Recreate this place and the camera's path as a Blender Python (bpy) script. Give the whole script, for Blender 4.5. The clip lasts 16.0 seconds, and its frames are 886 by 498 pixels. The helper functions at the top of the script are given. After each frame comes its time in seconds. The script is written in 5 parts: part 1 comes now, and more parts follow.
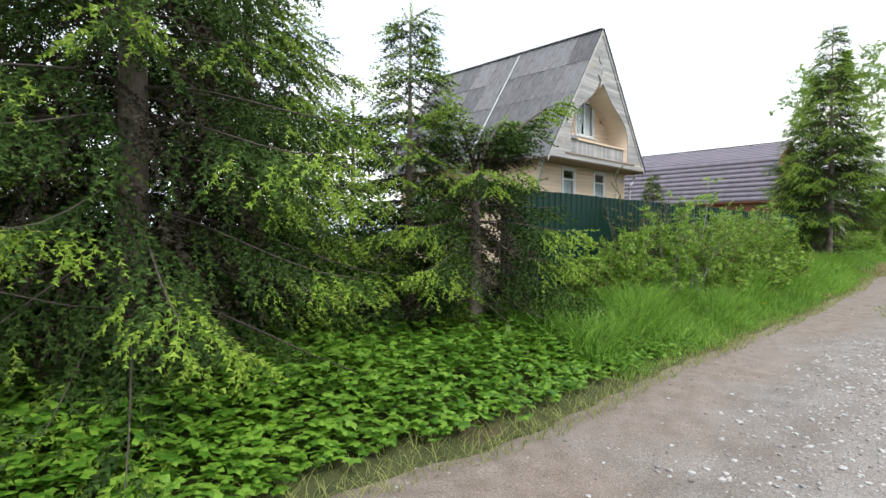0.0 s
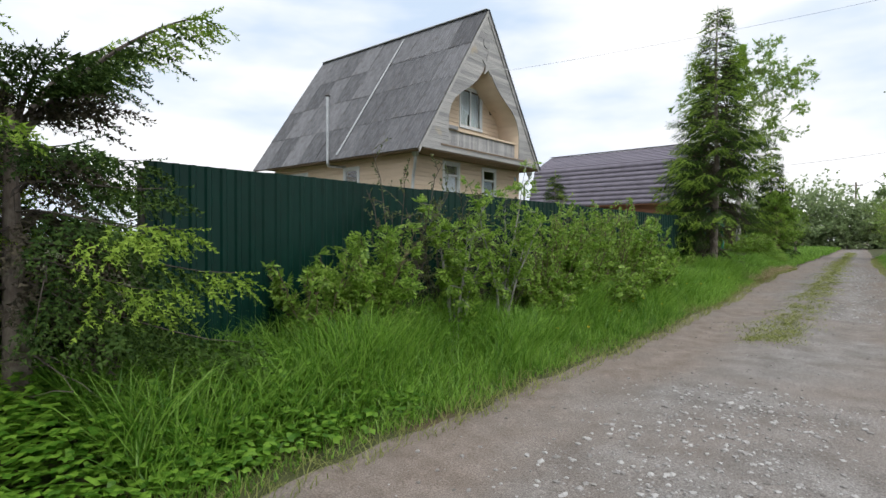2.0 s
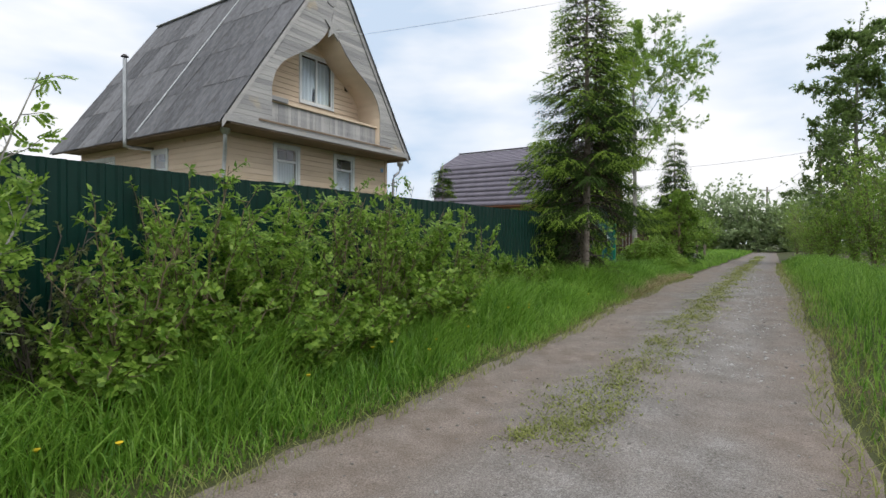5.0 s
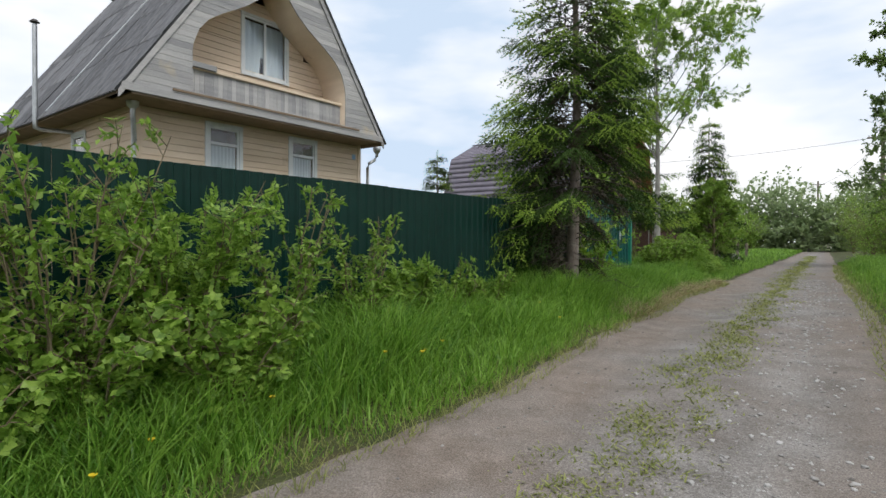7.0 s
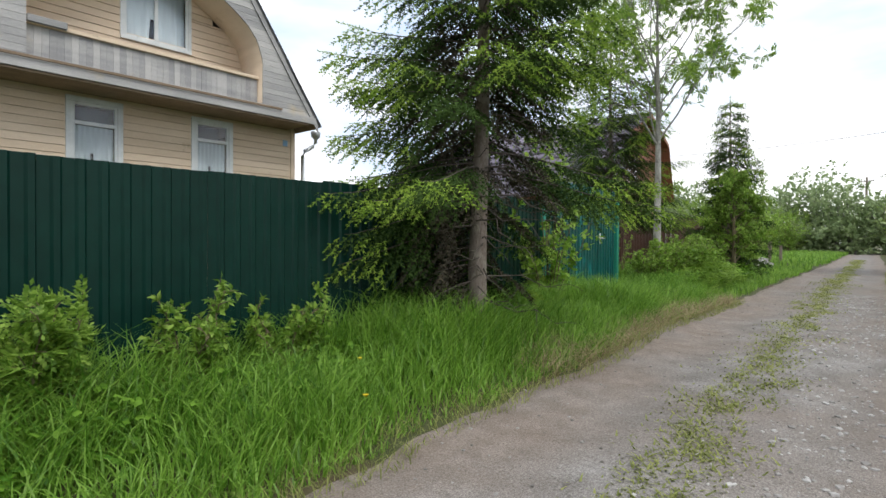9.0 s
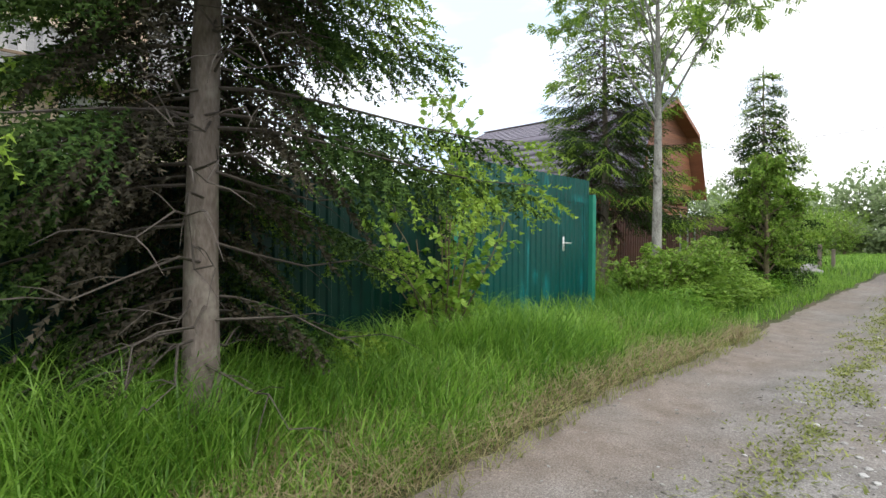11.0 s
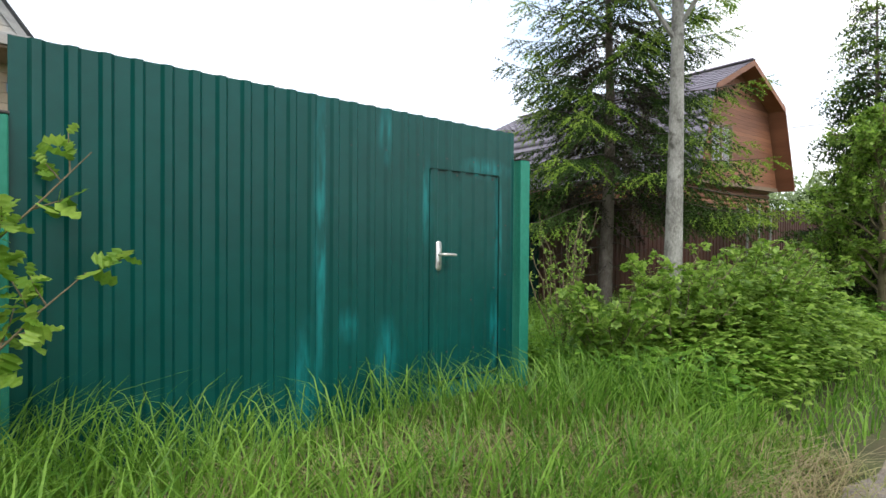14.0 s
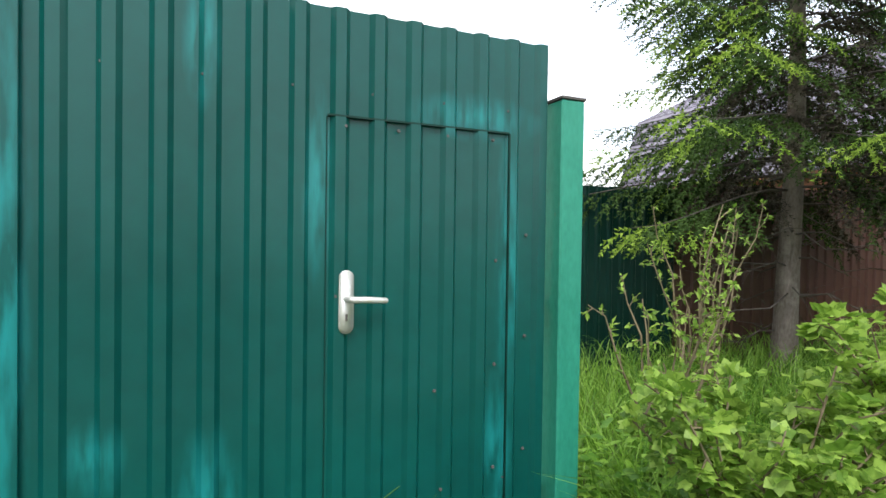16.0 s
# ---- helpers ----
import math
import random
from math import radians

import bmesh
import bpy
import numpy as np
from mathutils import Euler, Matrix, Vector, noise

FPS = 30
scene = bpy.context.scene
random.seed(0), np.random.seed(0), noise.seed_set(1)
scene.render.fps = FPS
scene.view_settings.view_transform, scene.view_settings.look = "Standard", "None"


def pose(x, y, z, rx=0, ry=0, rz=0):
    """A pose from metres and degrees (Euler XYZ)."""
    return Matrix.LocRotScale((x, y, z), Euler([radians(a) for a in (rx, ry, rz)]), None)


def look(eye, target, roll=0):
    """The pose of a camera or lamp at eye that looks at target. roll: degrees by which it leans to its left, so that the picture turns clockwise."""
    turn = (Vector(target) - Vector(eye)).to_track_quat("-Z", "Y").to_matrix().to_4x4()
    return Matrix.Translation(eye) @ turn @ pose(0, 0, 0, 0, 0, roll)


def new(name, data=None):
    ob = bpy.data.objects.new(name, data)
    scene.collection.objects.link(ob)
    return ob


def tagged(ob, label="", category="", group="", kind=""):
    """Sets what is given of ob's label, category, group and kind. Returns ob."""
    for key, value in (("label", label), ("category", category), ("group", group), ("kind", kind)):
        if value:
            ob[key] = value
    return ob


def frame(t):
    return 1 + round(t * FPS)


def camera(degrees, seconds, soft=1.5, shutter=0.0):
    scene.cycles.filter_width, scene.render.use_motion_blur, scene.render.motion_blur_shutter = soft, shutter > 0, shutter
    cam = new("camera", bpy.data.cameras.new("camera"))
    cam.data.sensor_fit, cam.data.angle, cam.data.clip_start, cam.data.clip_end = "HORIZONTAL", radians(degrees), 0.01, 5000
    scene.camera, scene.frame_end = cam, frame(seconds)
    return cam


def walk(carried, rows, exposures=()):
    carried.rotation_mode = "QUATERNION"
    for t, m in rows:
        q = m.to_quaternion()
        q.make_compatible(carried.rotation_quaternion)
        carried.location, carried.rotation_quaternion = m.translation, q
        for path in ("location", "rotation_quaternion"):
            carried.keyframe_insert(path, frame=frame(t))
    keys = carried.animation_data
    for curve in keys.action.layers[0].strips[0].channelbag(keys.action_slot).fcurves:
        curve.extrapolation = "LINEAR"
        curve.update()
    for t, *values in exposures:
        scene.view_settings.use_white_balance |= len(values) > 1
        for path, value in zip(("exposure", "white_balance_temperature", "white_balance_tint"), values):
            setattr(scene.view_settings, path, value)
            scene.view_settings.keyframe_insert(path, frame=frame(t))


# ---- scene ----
cam = camera(77.9, 16.0)
METRES, EYE, TILT, LEAN, TURN = 26.0, 1.31, 0.0, 0.0, -43.8
ROWS = [
    (0.0, 0.0, 0.0, 0.0, 0.0, -1.3, -0.17),
    (0.5, 0.0248, 0.0254, 0.0004, -0.56, -1.23, -0.19),
    (1.0, 0.0515, 0.0467, 0.0004, -2.57, -1.09, -0.09),
    (1.5, 0.0777, 0.0687, 0.0002, -4.18, -1.0, -0.16),
    (2.0, 0.1024, 0.0894, 0.0001, -5.98, -1.03, -0.21),
    (2.5, 0.1276, 0.1125, -0.0001, -6.64, -1.0, -0.24),
    (3.0, 0.1523, 0.1323, 0.0006, -8.57, -0.92, -0.23),
    (3.5, 0.1737, 0.1525, 0.0011, -9.73, -0.8, -0.27),
    (4.0, 0.1962, 0.1703, 0.0011, -11.31, -0.78, -0.31),
    (4.5, 0.2153, 0.1895, 0.0009, -12.42, -0.75, -0.4),
    (7.0, 0.3184, 0.3116, 0.0011, -8.49, -0.92, -0.34),
    (7.5, 0.3415, 0.337, 0.0024, -7.77, -0.85, -0.31),
    (8.0, 0.3661, 0.3625, 0.0034, -7.5, -0.92, -0.35),
    (10.5, 0.4802, 0.4907, 0.0067, -1.24, -0.79, -0.36),
    (11.0, 0.4998, 0.5158, 0.0073, -0.93, -0.74, -0.3),
    (11.5, 0.5171, 0.5426, 0.0075, -0.07, -0.74, -0.42),
    (12.0, 0.5371, 0.5682, 0.0098, 0.43, -0.8, -0.4),
    (12.5, 0.5534, 0.5944, 0.0109, 1.56, -0.72, -0.41),
    (13.0, 0.568, 0.6197, 0.0118, 2.14, -0.78, -0.47),
    (13.5, 0.5803, 0.6464, 0.0113, 5.41, -0.68, -0.37),
    (14.0, 0.5925, 0.6729, 0.0105, 6.82, -0.74, -0.4),
    (14.5, 0.6028, 0.7004, 0.0095, 11.14, -0.71, -0.45),
    (15.0, 0.6112, 0.7245, 0.0098, 13.34, -0.77, -0.56),
    (15.5, 0.6137, 0.7475, 0.0105, 19.61, -0.8, -0.57),
    (16.0, 0.6136, 0.7644, 0.0148, 23.79, -0.89, -0.79),
]
walk(cam, [(t, pose(0, 0, EYE, TILT, LEAN, TURN) @ pose(METRES * x, METRES * y, METRES * z, 90 + pitch, roll, yaw)) for t, x, y, z, yaw, pitch, roll in ROWS],
     [(0, 0.12), (1.0, 0.0), (2.0, -0.5), (3.0, -0.6), (4.7, -0.6), (8.2, -0.45), (10.3, 0.0), (12.0, 0.0), (13.0, -0.15), (14.0, 0.05), (15.0, 0.4), (16, 0.6)])

# ---- world and light ----
world = bpy.data.worlds.new("overcast_sky")
scene.world = world
world.use_nodes = True
wn, wl = world.node_tree.nodes, world.node_tree.links
wn.clear()
w_out = wn.new("ShaderNodeOutputWorld")
w_sky = wn.new("ShaderNodeTexSky")
w_sky.sky_type, w_sky.sun_disc = "NISHITA", False
w_sky.sun_elevation, w_sky.sun_rotation = radians(48), radians(200)
w_bg = wn.new("ShaderNodeBackground")
w_bg.inputs["Strength"].default_value = 0.10
wl.new(w_sky.outputs[0], w_bg.inputs[0])
w_cloud = wn.new("ShaderNodeBackground")
w_tc = wn.new("ShaderNodeTexCoord")
w_map = wn.new("ShaderNodeMapping")
w_map.inputs["Scale"].default_value = (1.2, 1.2, 4.0)
wl.new(w_tc.outputs["Generated"], w_map.inputs[0])
w_noise = wn.new("ShaderNodeTexNoise")
w_noise.inputs["Scale"].default_value, w_noise.inputs["Detail"].default_value = 1.6, 6
wl.new(w_map.outputs[0], w_noise.inputs[0])
w_ramp = wn.new("ShaderNodeValToRGB")
w_ramp.color_ramp.elements[0].position, w_ramp.color_ramp.elements[0].color = 0.36, (0.58, 0.70, 0.86, 1)
w_ramp.color_ramp.elements[1].position, w_ramp.color_ramp.elements[1].color = 0.55, (1.0, 1.0, 1.02, 1)
wl.new(w_noise.outputs[0], w_ramp.inputs[0])
wl.new(w_ramp.outputs[0], w_cloud.inputs[0])
w_cloud.inputs["Strength"].default_value = 1.75
w_mix = wn.new("ShaderNodeMixShader")
w_mix.inputs[0].default_value = 0.90
wl.new(w_bg.outputs[0], w_mix.inputs[1])
wl.new(w_cloud.outputs[0], w_mix.inputs[2])
wl.new(w_mix.outputs[0], w_out.inputs[0])

sun = new("sun", bpy.data.lights.new("sun", "SUN"))
sun.data.energy, sun.data.angle, sun.data.color = 2.2, radians(25), (1.0, 0.96, 0.90)
sun.matrix_world = look((12, -18, 30), (18, 5, 0))


# ---- materials ----
def mat(name, c1, c2=None, rough=0.8, scale=8.0, bump=0.2, metal=0.0, fine=60.0, island=0.0, rnd=0.0, through_light=0.0,
        stretch=(1, 1, 1), spec=0.4, spots=None, spot_scale=2.0, spot_edge=0.55, lo=0.33, hi=0.67):
    m = bpy.data.materials.new(name)
    m.use_nodes = True
    n, l = m.node_tree.nodes, m.node_tree.links
    b = n["Principled BSDF"]
    b.inputs["Roughness"].default_value, b.inputs["Metallic"].default_value = rough, metal
    b.inputs["Specular IOR Level"].default_value = spec
    tc, mp = n.new("ShaderNodeTexCoord"), n.new("ShaderNodeMapping")
    mp.inputs["Scale"].default_value = stretch
    l.new(tc.outputs["Object"], mp.inputs[0])
    nz, nf = n.new("ShaderNodeTexNoise"), n.new("ShaderNodeTexNoise")
    for q, s in ((nz, scale), (nf, fine)):
        q.inputs["Scale"].default_value, q.inputs["Detail"].default_value = s, 5
        l.new(mp.outputs[0], q.inputs[0])
    ad = n.new("ShaderNodeMath")
    ad.operation = "MULTIPLY_ADD"
    ad.inputs[1].default_value = 0.45
    l.new(nf.outputs[0], ad.inputs[0])
    mu = n.new("ShaderNodeMath")
    mu.operation = "MULTIPLY"
    mu.inputs[1].default_value = 0.55
    l.new(nz.outputs[0], mu.inputs[0])
    l.new(mu.outputs[0], ad.inputs[2])
    fac = ad.outputs[0]
    if island or rnd:
        src = n.new("ShaderNodeNewGeometry").outputs["Random Per Island"] if island else n.new("ShaderNodeObjectInfo").outputs["Random"]
        k = island or rnd
        mm = n.new("ShaderNodeMath")
        mm.operation = "MULTIPLY_ADD"
        mm.inputs[1].default_value = k
        l.new(src, mm.inputs[0])
        sub = n.new("ShaderNodeMath")
        sub.operation = "SUBTRACT"
        sub.inputs[1].default_value = k / 2
        l.new(fac, sub.inputs[0])
        l.new(sub.outputs[0], mm.inputs[2])
        fac = mm.outputs[0]
    rp = n.new("ShaderNodeValToRGB")
    rp.color_ramp.elements[0].position, rp.color_ramp.elements[0].color = lo, (*c1, 1)
    rp.color_ramp.elements[1].position, rp.color_ramp.elements[1].color = hi, (*(c2 or c1), 1)
    l.new(fac, rp.inputs[0])
    col = rp.outputs[0]
    if spots:
        ns, rs, mx = n.new("ShaderNodeTexNoise"), n.new("ShaderNodeValToRGB"), n.new("ShaderNodeMix")
        mx.data_type = "RGBA"
        ns.inputs["Scale"].default_value, ns.inputs["Detail"].default_value = spot_scale, 7
        l.new(tc.outputs["Object"], ns.inputs[0])
        rs.color_ramp.elements[0].position, rs.color_ramp.elements[1].position = spot_edge, spot_edge + 0.14
        l.new(ns.outputs[0], rs.inputs[0])
        l.new(rs.outputs[0], mx.inputs[0])
        l.new(col, mx.inputs[6])
        mx.inputs[7].default_value = (*spots, 1)
        col = mx.outputs[2]
    l.new(col, b.inputs["Base Color"])
    if bump:
        bp = n.new("ShaderNodeBump")
        bp.inputs["Strength"].default_value, bp.inputs["Distance"].default_value = bump, 0.02
        l.new(ad.outputs[0], bp.inputs["Height"])
        l.new(bp.outputs[0], b.inputs["Normal"])
    if through_light:
        tr, ms = n.new("ShaderNodeBsdfTranslucent"), n.new("ShaderNodeMixShader")
        ms.inputs[0].default_value = through_light
        l.new(col, tr.inputs[0])
        l.new(b.outputs[0], ms.inputs[1])
        l.new(tr.outputs[0], ms.inputs[2])
        l.new(ms.outputs[0], n["Material Output"].inputs[0])
    return m


def road_surface():
    """Packed brown earth at the sides, pale crushed stone along the crown, by the sheet's cross coordinate."""
    m = mat("gravel_road", (0.150, 0.135, 0.122), (0.315, 0.300, 0.286), 0.95, 2.6, 0.5, fine=42, lo=0.36, hi=0.66)
    n, l = m.node_tree.nodes, m.node_tree.links
    b = n["Principled BSDF"]
    grey = b.inputs["Base Color"].links[0].from_socket
    tc = n.new("ShaderNodeTexCoord")
    wide, earth, grit, chip = (n.new("ShaderNodeTexNoise") for _ in range(4))
    for q, sc, det in ((wide, 0.9, 6), (earth, 5.0, 8), (grit, 110.0, 3), (chip, 38.0, 2)):
        q.inputs["Scale"].default_value, q.inputs["Detail"].default_value = sc, det
        l.new(tc.outputs["Object"], q.inputs[0])
    er = n.new("ShaderNodeValToRGB")
    er.color_ramp.elements[0].position, er.color_ramp.elements[0].color = 0.34, (0.188, 0.152, 0.126, 1)
    er.color_ramp.elements[1].position, er.color_ramp.elements[1].color = 0.66, (0.258, 0.217, 0.188, 1)
    l.new(earth.outputs[0], er.inputs[0])
    sep = n.new("ShaderNodeSeparateXYZ")
    l.new(tc.outputs["UV"], sep.inputs[0])
    band = n.new("ShaderNodeValToRGB")
    e = band.color_ramp.elements
    e[0].position, e[0].color = 0.0, (0.95, 0.95, 0.95, 1)
    e[1].position, e[1].color = 1.0, (1.0, 1.0, 1.0, 1)
    for p, v in ((0.12, 0.75), (0.26, 0.30), (0.50, 0.15), (0.66, 0.25), (0.80, 0.75)):
        e.new(p).color = (v, v, v, 1)
    l.new(sep.outputs[0], band.inputs[0])
    am = n.new("ShaderNodeMath")
    am.operation = "MULTIPLY_ADD"
    am.inputs[1].default_value = 2.4
    l.new(wide.outputs[0], am.inputs[0])
    off = n.new("ShaderNodeMath")
    off.operation = "SUBTRACT"
    off.inputs[1].default_value = 1.2
    l.new(band.outputs[0], off.inputs[0])
    l.new(off.outputs[0], am.inputs[2])
    am.use_clamp = True
    mx = n.new("ShaderNodeMix")
    mx.data_type = "RGBA"
    l.new(am.outputs[0], mx.inputs[0])
    l.new(grey, mx.inputs[6])
    l.new(er.outputs[0], mx.inputs[7])
    # grit: small pale and dark grains over all
    gr = n.new("ShaderNodeValToRGB")
    gr.color_ramp.elements[0].position, gr.color_ramp.elements[0].color = 0.36, (0.62, 0.62, 0.62, 1)
    gr.color_ramp.elements[1].position, gr.color_ramp.elements[1].color = 0.66, (1.28, 1.28, 1.28, 1)
    l.new(grit.outputs[0], gr.inputs[0])
    mm = n.new("ShaderNodeMix")
    mm.data_type, mm.blend_type = "RGBA", "MULTIPLY"
    mm.inputs[0].default_value = 1.0
    l.new(mx.outputs[2], mm.inputs[6])
    l.new(gr.outputs[0], mm.inputs[7])
    l.new(mm.outputs[2], b.inputs["Base Color"])
    bump = [q for q in n if q.bl_idname == "ShaderNodeBump"][0]
    ad = n.new("ShaderNodeMath")
    ad.operation = "MULTIPLY_ADD"
    ad.inputs[1].default_value = 0.2
    l.new(earth.outputs[0], ad.inputs[0])
    l.new(chip.outputs[0], ad.inputs[2])
    l.new(ad.outputs[0], bump.inputs["Height"])
    return m


M_ROAD = road_surface()
M_STONE = mat("gravel_stone", (0.15, 0.14, 0.13), (0.33, 0.32, 0.30), 0.9, 9, 0.3, island=0.6)
M_STONE_PALE = mat("pale_gravel_stone", (0.26, 0.25, 0.24), (0.46, 0.45, 0.44), 0.9, 9, 0.3, island=0.6)
M_SOIL = mat("grassy_soil", (0.035, 0.045, 0.015), (0.09, 0.10, 0.035), 1.0, 3, 0.8, spots=(0.10, 0.075, 0.045), spot_scale=1.3)
M_GRASS = mat("grass_blade", (0.10, 0.235, 0.026), (0.31, 0.52, 0.085), 0.42, 0.6, 0.0, island=0.5, through_light=0.5)
M_DRY = mat("dry_grass", (0.26, 0.21, 0.11), (0.45, 0.38, 0.22), 0.8, 2, 0.0, island=0.5, through_light=0.3)
M_MOSS = mat("short_grass", (0.19, 0.225, 0.065), (0.36, 0.385, 0.13), 0.8, 2, 0.0, island=0.5, through_light=0.4)
M_WEED = mat("goutweed_leaf", (0.075, 0.20, 0.018), (0.25, 0.45, 0.055), 0.45, 0.8, 0.0, island=0.5, through_light=0.45)
M_LEAF = mat("shrub_leaf", (0.12, 0.235, 0.028), (0.37, 0.54, 0.10), 0.45, 0.9, 0.0, island=0.5, through_light=0.5)
M_LEAF_DULL = mat("dull_shrub_leaf", (0.075, 0.10, 0.035), (0.19, 0.23, 0.085), 0.6, 0.9, 0.0, island=0.5, through_light=0.4)
M_LEAF_DARK = mat("tree_leaf", (0.11, 0.18, 0.05), (0.26, 0.37, 0.115), 0.5, 0.6, 0.0, island=0.5, through_light=0.5)
M_LEAF_OAK = mat("oak_leaf", (0.17, 0.32, 0.035), (0.40, 0.57, 0.10), 0.45, 1.5, 0.0, island=0.4, through_light=0.5)
# woodland leaf green, with the pale haze of distance mixed into the colour
M_LEAF_HAZED = mat("hazed_far_leaf", (0.22, 0.30, 0.14), (0.38, 0.47, 0.24), 0.7, 0.3, 0.0, island=0.5, through_light=0.45)
M_NEEDLE = mat("spruce_needle", (0.020, 0.047, 0.011), (0.078, 0.135, 0.030), 0.8, 0.8, 0.0, island=0.4, through_light=0.12, spec=0.15)
# dead brown needles, kept dark to paint in the crown's inner shade
M_OLD_NEEDLE_SHADED = mat("shaded_old_needle", (0.030, 0.027, 0.016), (0.075, 0.062, 0.038), 0.8, 0.8, 0.0, island=0.4)
M_SHOOT = mat("young_spruce_shoot", (0.14, 0.25, 0.026), (0.33, 0.47, 0.072), 0.7, 1.5, 0.0, island=0.4, through_light=0.35, spec=0.2)
M_BARK = mat("spruce_bark", (0.11, 0.085, 0.07), (0.28, 0.235, 0.205), 0.95, 9, 1.0, stretch=(1, 1, 0.35), spots=(0.30, 0.27, 0.23), spot_scale=6, spot_edge=0.55)
M_BARK_GREY = mat("grey_bark", (0.13, 0.125, 0.11), (0.42, 0.41, 0.38), 0.9, 9, 0.9, stretch=(1, 1, 0.5), spots=(0.10, 0.095, 0.08), spot_scale=9, spot_edge=0.56)
M_TWIG = mat("shrub_stem", (0.11, 0.085, 0.05), (0.22, 0.18, 0.11), 0.9, 8, 0.3)
M_DEAD = mat("dead_twig", (0.06, 0.05, 0.042), (0.13, 0.11, 0.095), 0.9, 8, 0.3)
M_FENCE = mat("dark_green_sheet", (0.0012, 0.019, 0.014), (0.0024, 0.030, 0.022), 0.42, 1.5, 0.03, fine=12, spec=0.22)
M_SLATE = mat("weathered_slate", (0.095, 0.098, 0.107), (0.23, 0.235, 0.25), 0.95, 3, 0.5, rnd=0.25, stretch=(6, 0.5, 1), fine=14, spots=(0.11, 0.105, 0.10), spot_scale=1.8)
M_SIDING = mat("cream_siding", (0.59, 0.465, 0.335), (0.77, 0.63, 0.485), 0.75, 1.2, 0.25, rnd=0.15, stretch=(0.4, 0.4, 3), spots=(0.34, 0.25, 0.15), spot_scale=2.5, spot_edge=0.66)
M_GREYWOOD = mat("weathered_board", (0.285, 0.285, 0.29), (0.50, 0.49, 0.48), 0.9, 1.5, 0.5, rnd=0.3, stretch=(0.35, 0.35, 4), spots=(0.50, 0.425, 0.31), spot_scale=1.3, spot_edge=0.60)
M_WHITE = mat("old_white_paint", (0.55, 0.58, 0.60), (0.76, 0.78, 0.78), 0.6, 4, 0.15, spots=(0.42, 0.43, 0.42), spot_scale=6, spot_edge=0.66)
M_SOFFIT = mat("brown_soffit", (0.16, 0.115, 0.075), (0.28, 0.21, 0.15), 0.9, 3, 0.3)
M_CURTAIN = mat("net_curtain", (0.45, 0.50, 0.54), (0.70, 0.74, 0.76), 0.9, 3, 0.4, stretch=(6, 1, 0.4))
M_ZINC = mat("galvanised_steel", (0.36, 0.38, 0.39), (0.60, 0.62, 0.63), 0.42, 7, 0.05, metal=0.8)
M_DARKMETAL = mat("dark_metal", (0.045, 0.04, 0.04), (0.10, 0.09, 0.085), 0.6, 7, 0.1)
M_ROOF = mat("purple_brown_tile_sheet", (0.16, 0.145, 0.18), (0.24, 0.22, 0.27), 0.35, 2, 0.05, rnd=0.1)
M_LOG = mat("stained_plank", (0.165, 0.068, 0.036), (0.29, 0.125, 0.066), 0.55, 1.5, 0.2, rnd=0.3, stretch=(0.4, 0.4, 3))
M_BROWN = mat("brown_sheet", (0.050, 0.020, 0.016), (0.085, 0.036, 0.028), 0.42, 1.5, 0.03, fine=12)
M_TEAL = mat("teal_post_paint", (0.010, 0.17, 0.115), (0.03, 0.26, 0.18), 0.5, 3, 0.15, stretch=(1, 1, 0.4), spots=(0.20, 0.15, 0.09), spot_scale=5, spot_edge=0.64)
M_NICKEL = mat("satin_nickel", (0.55, 0.55, 0.53), (0.70, 0.70, 0.68), 0.35, 9, 0.05, metal=0.6)
M_WOODPOST = mat("grey_post_wood", (0.16, 0.13, 0.10), (0.30, 0.26, 0.21), 0.95, 5, 0.5, stretch=(1, 1, 0.3))
M_YELLOW = mat("dandelion_yellow", (0.75, 0.52, 0.02), (0.85, 0.65, 0.04), 0.7, 5, 0.0)
M_PLATE = mat("number_plate_blue", (0.20, 0.38, 0.60), (0.30, 0.48, 0.68), 0.5, 5, 0.0)
M_GLASS = bpy.data.materials.new("window_glass")
M_GLASS.use_nodes = True
gb = M_GLASS.node_tree.nodes["Principled BSDF"]
gb.inputs["Base Color"].default_value = (0.85, 0.9, 0.92, 1)
gb.inputs["Roughness"].default_value, gb.inputs["Transmission Weight"].default_value, gb.inputs["IOR"].default_value = 0.03, 1.0, 1.45


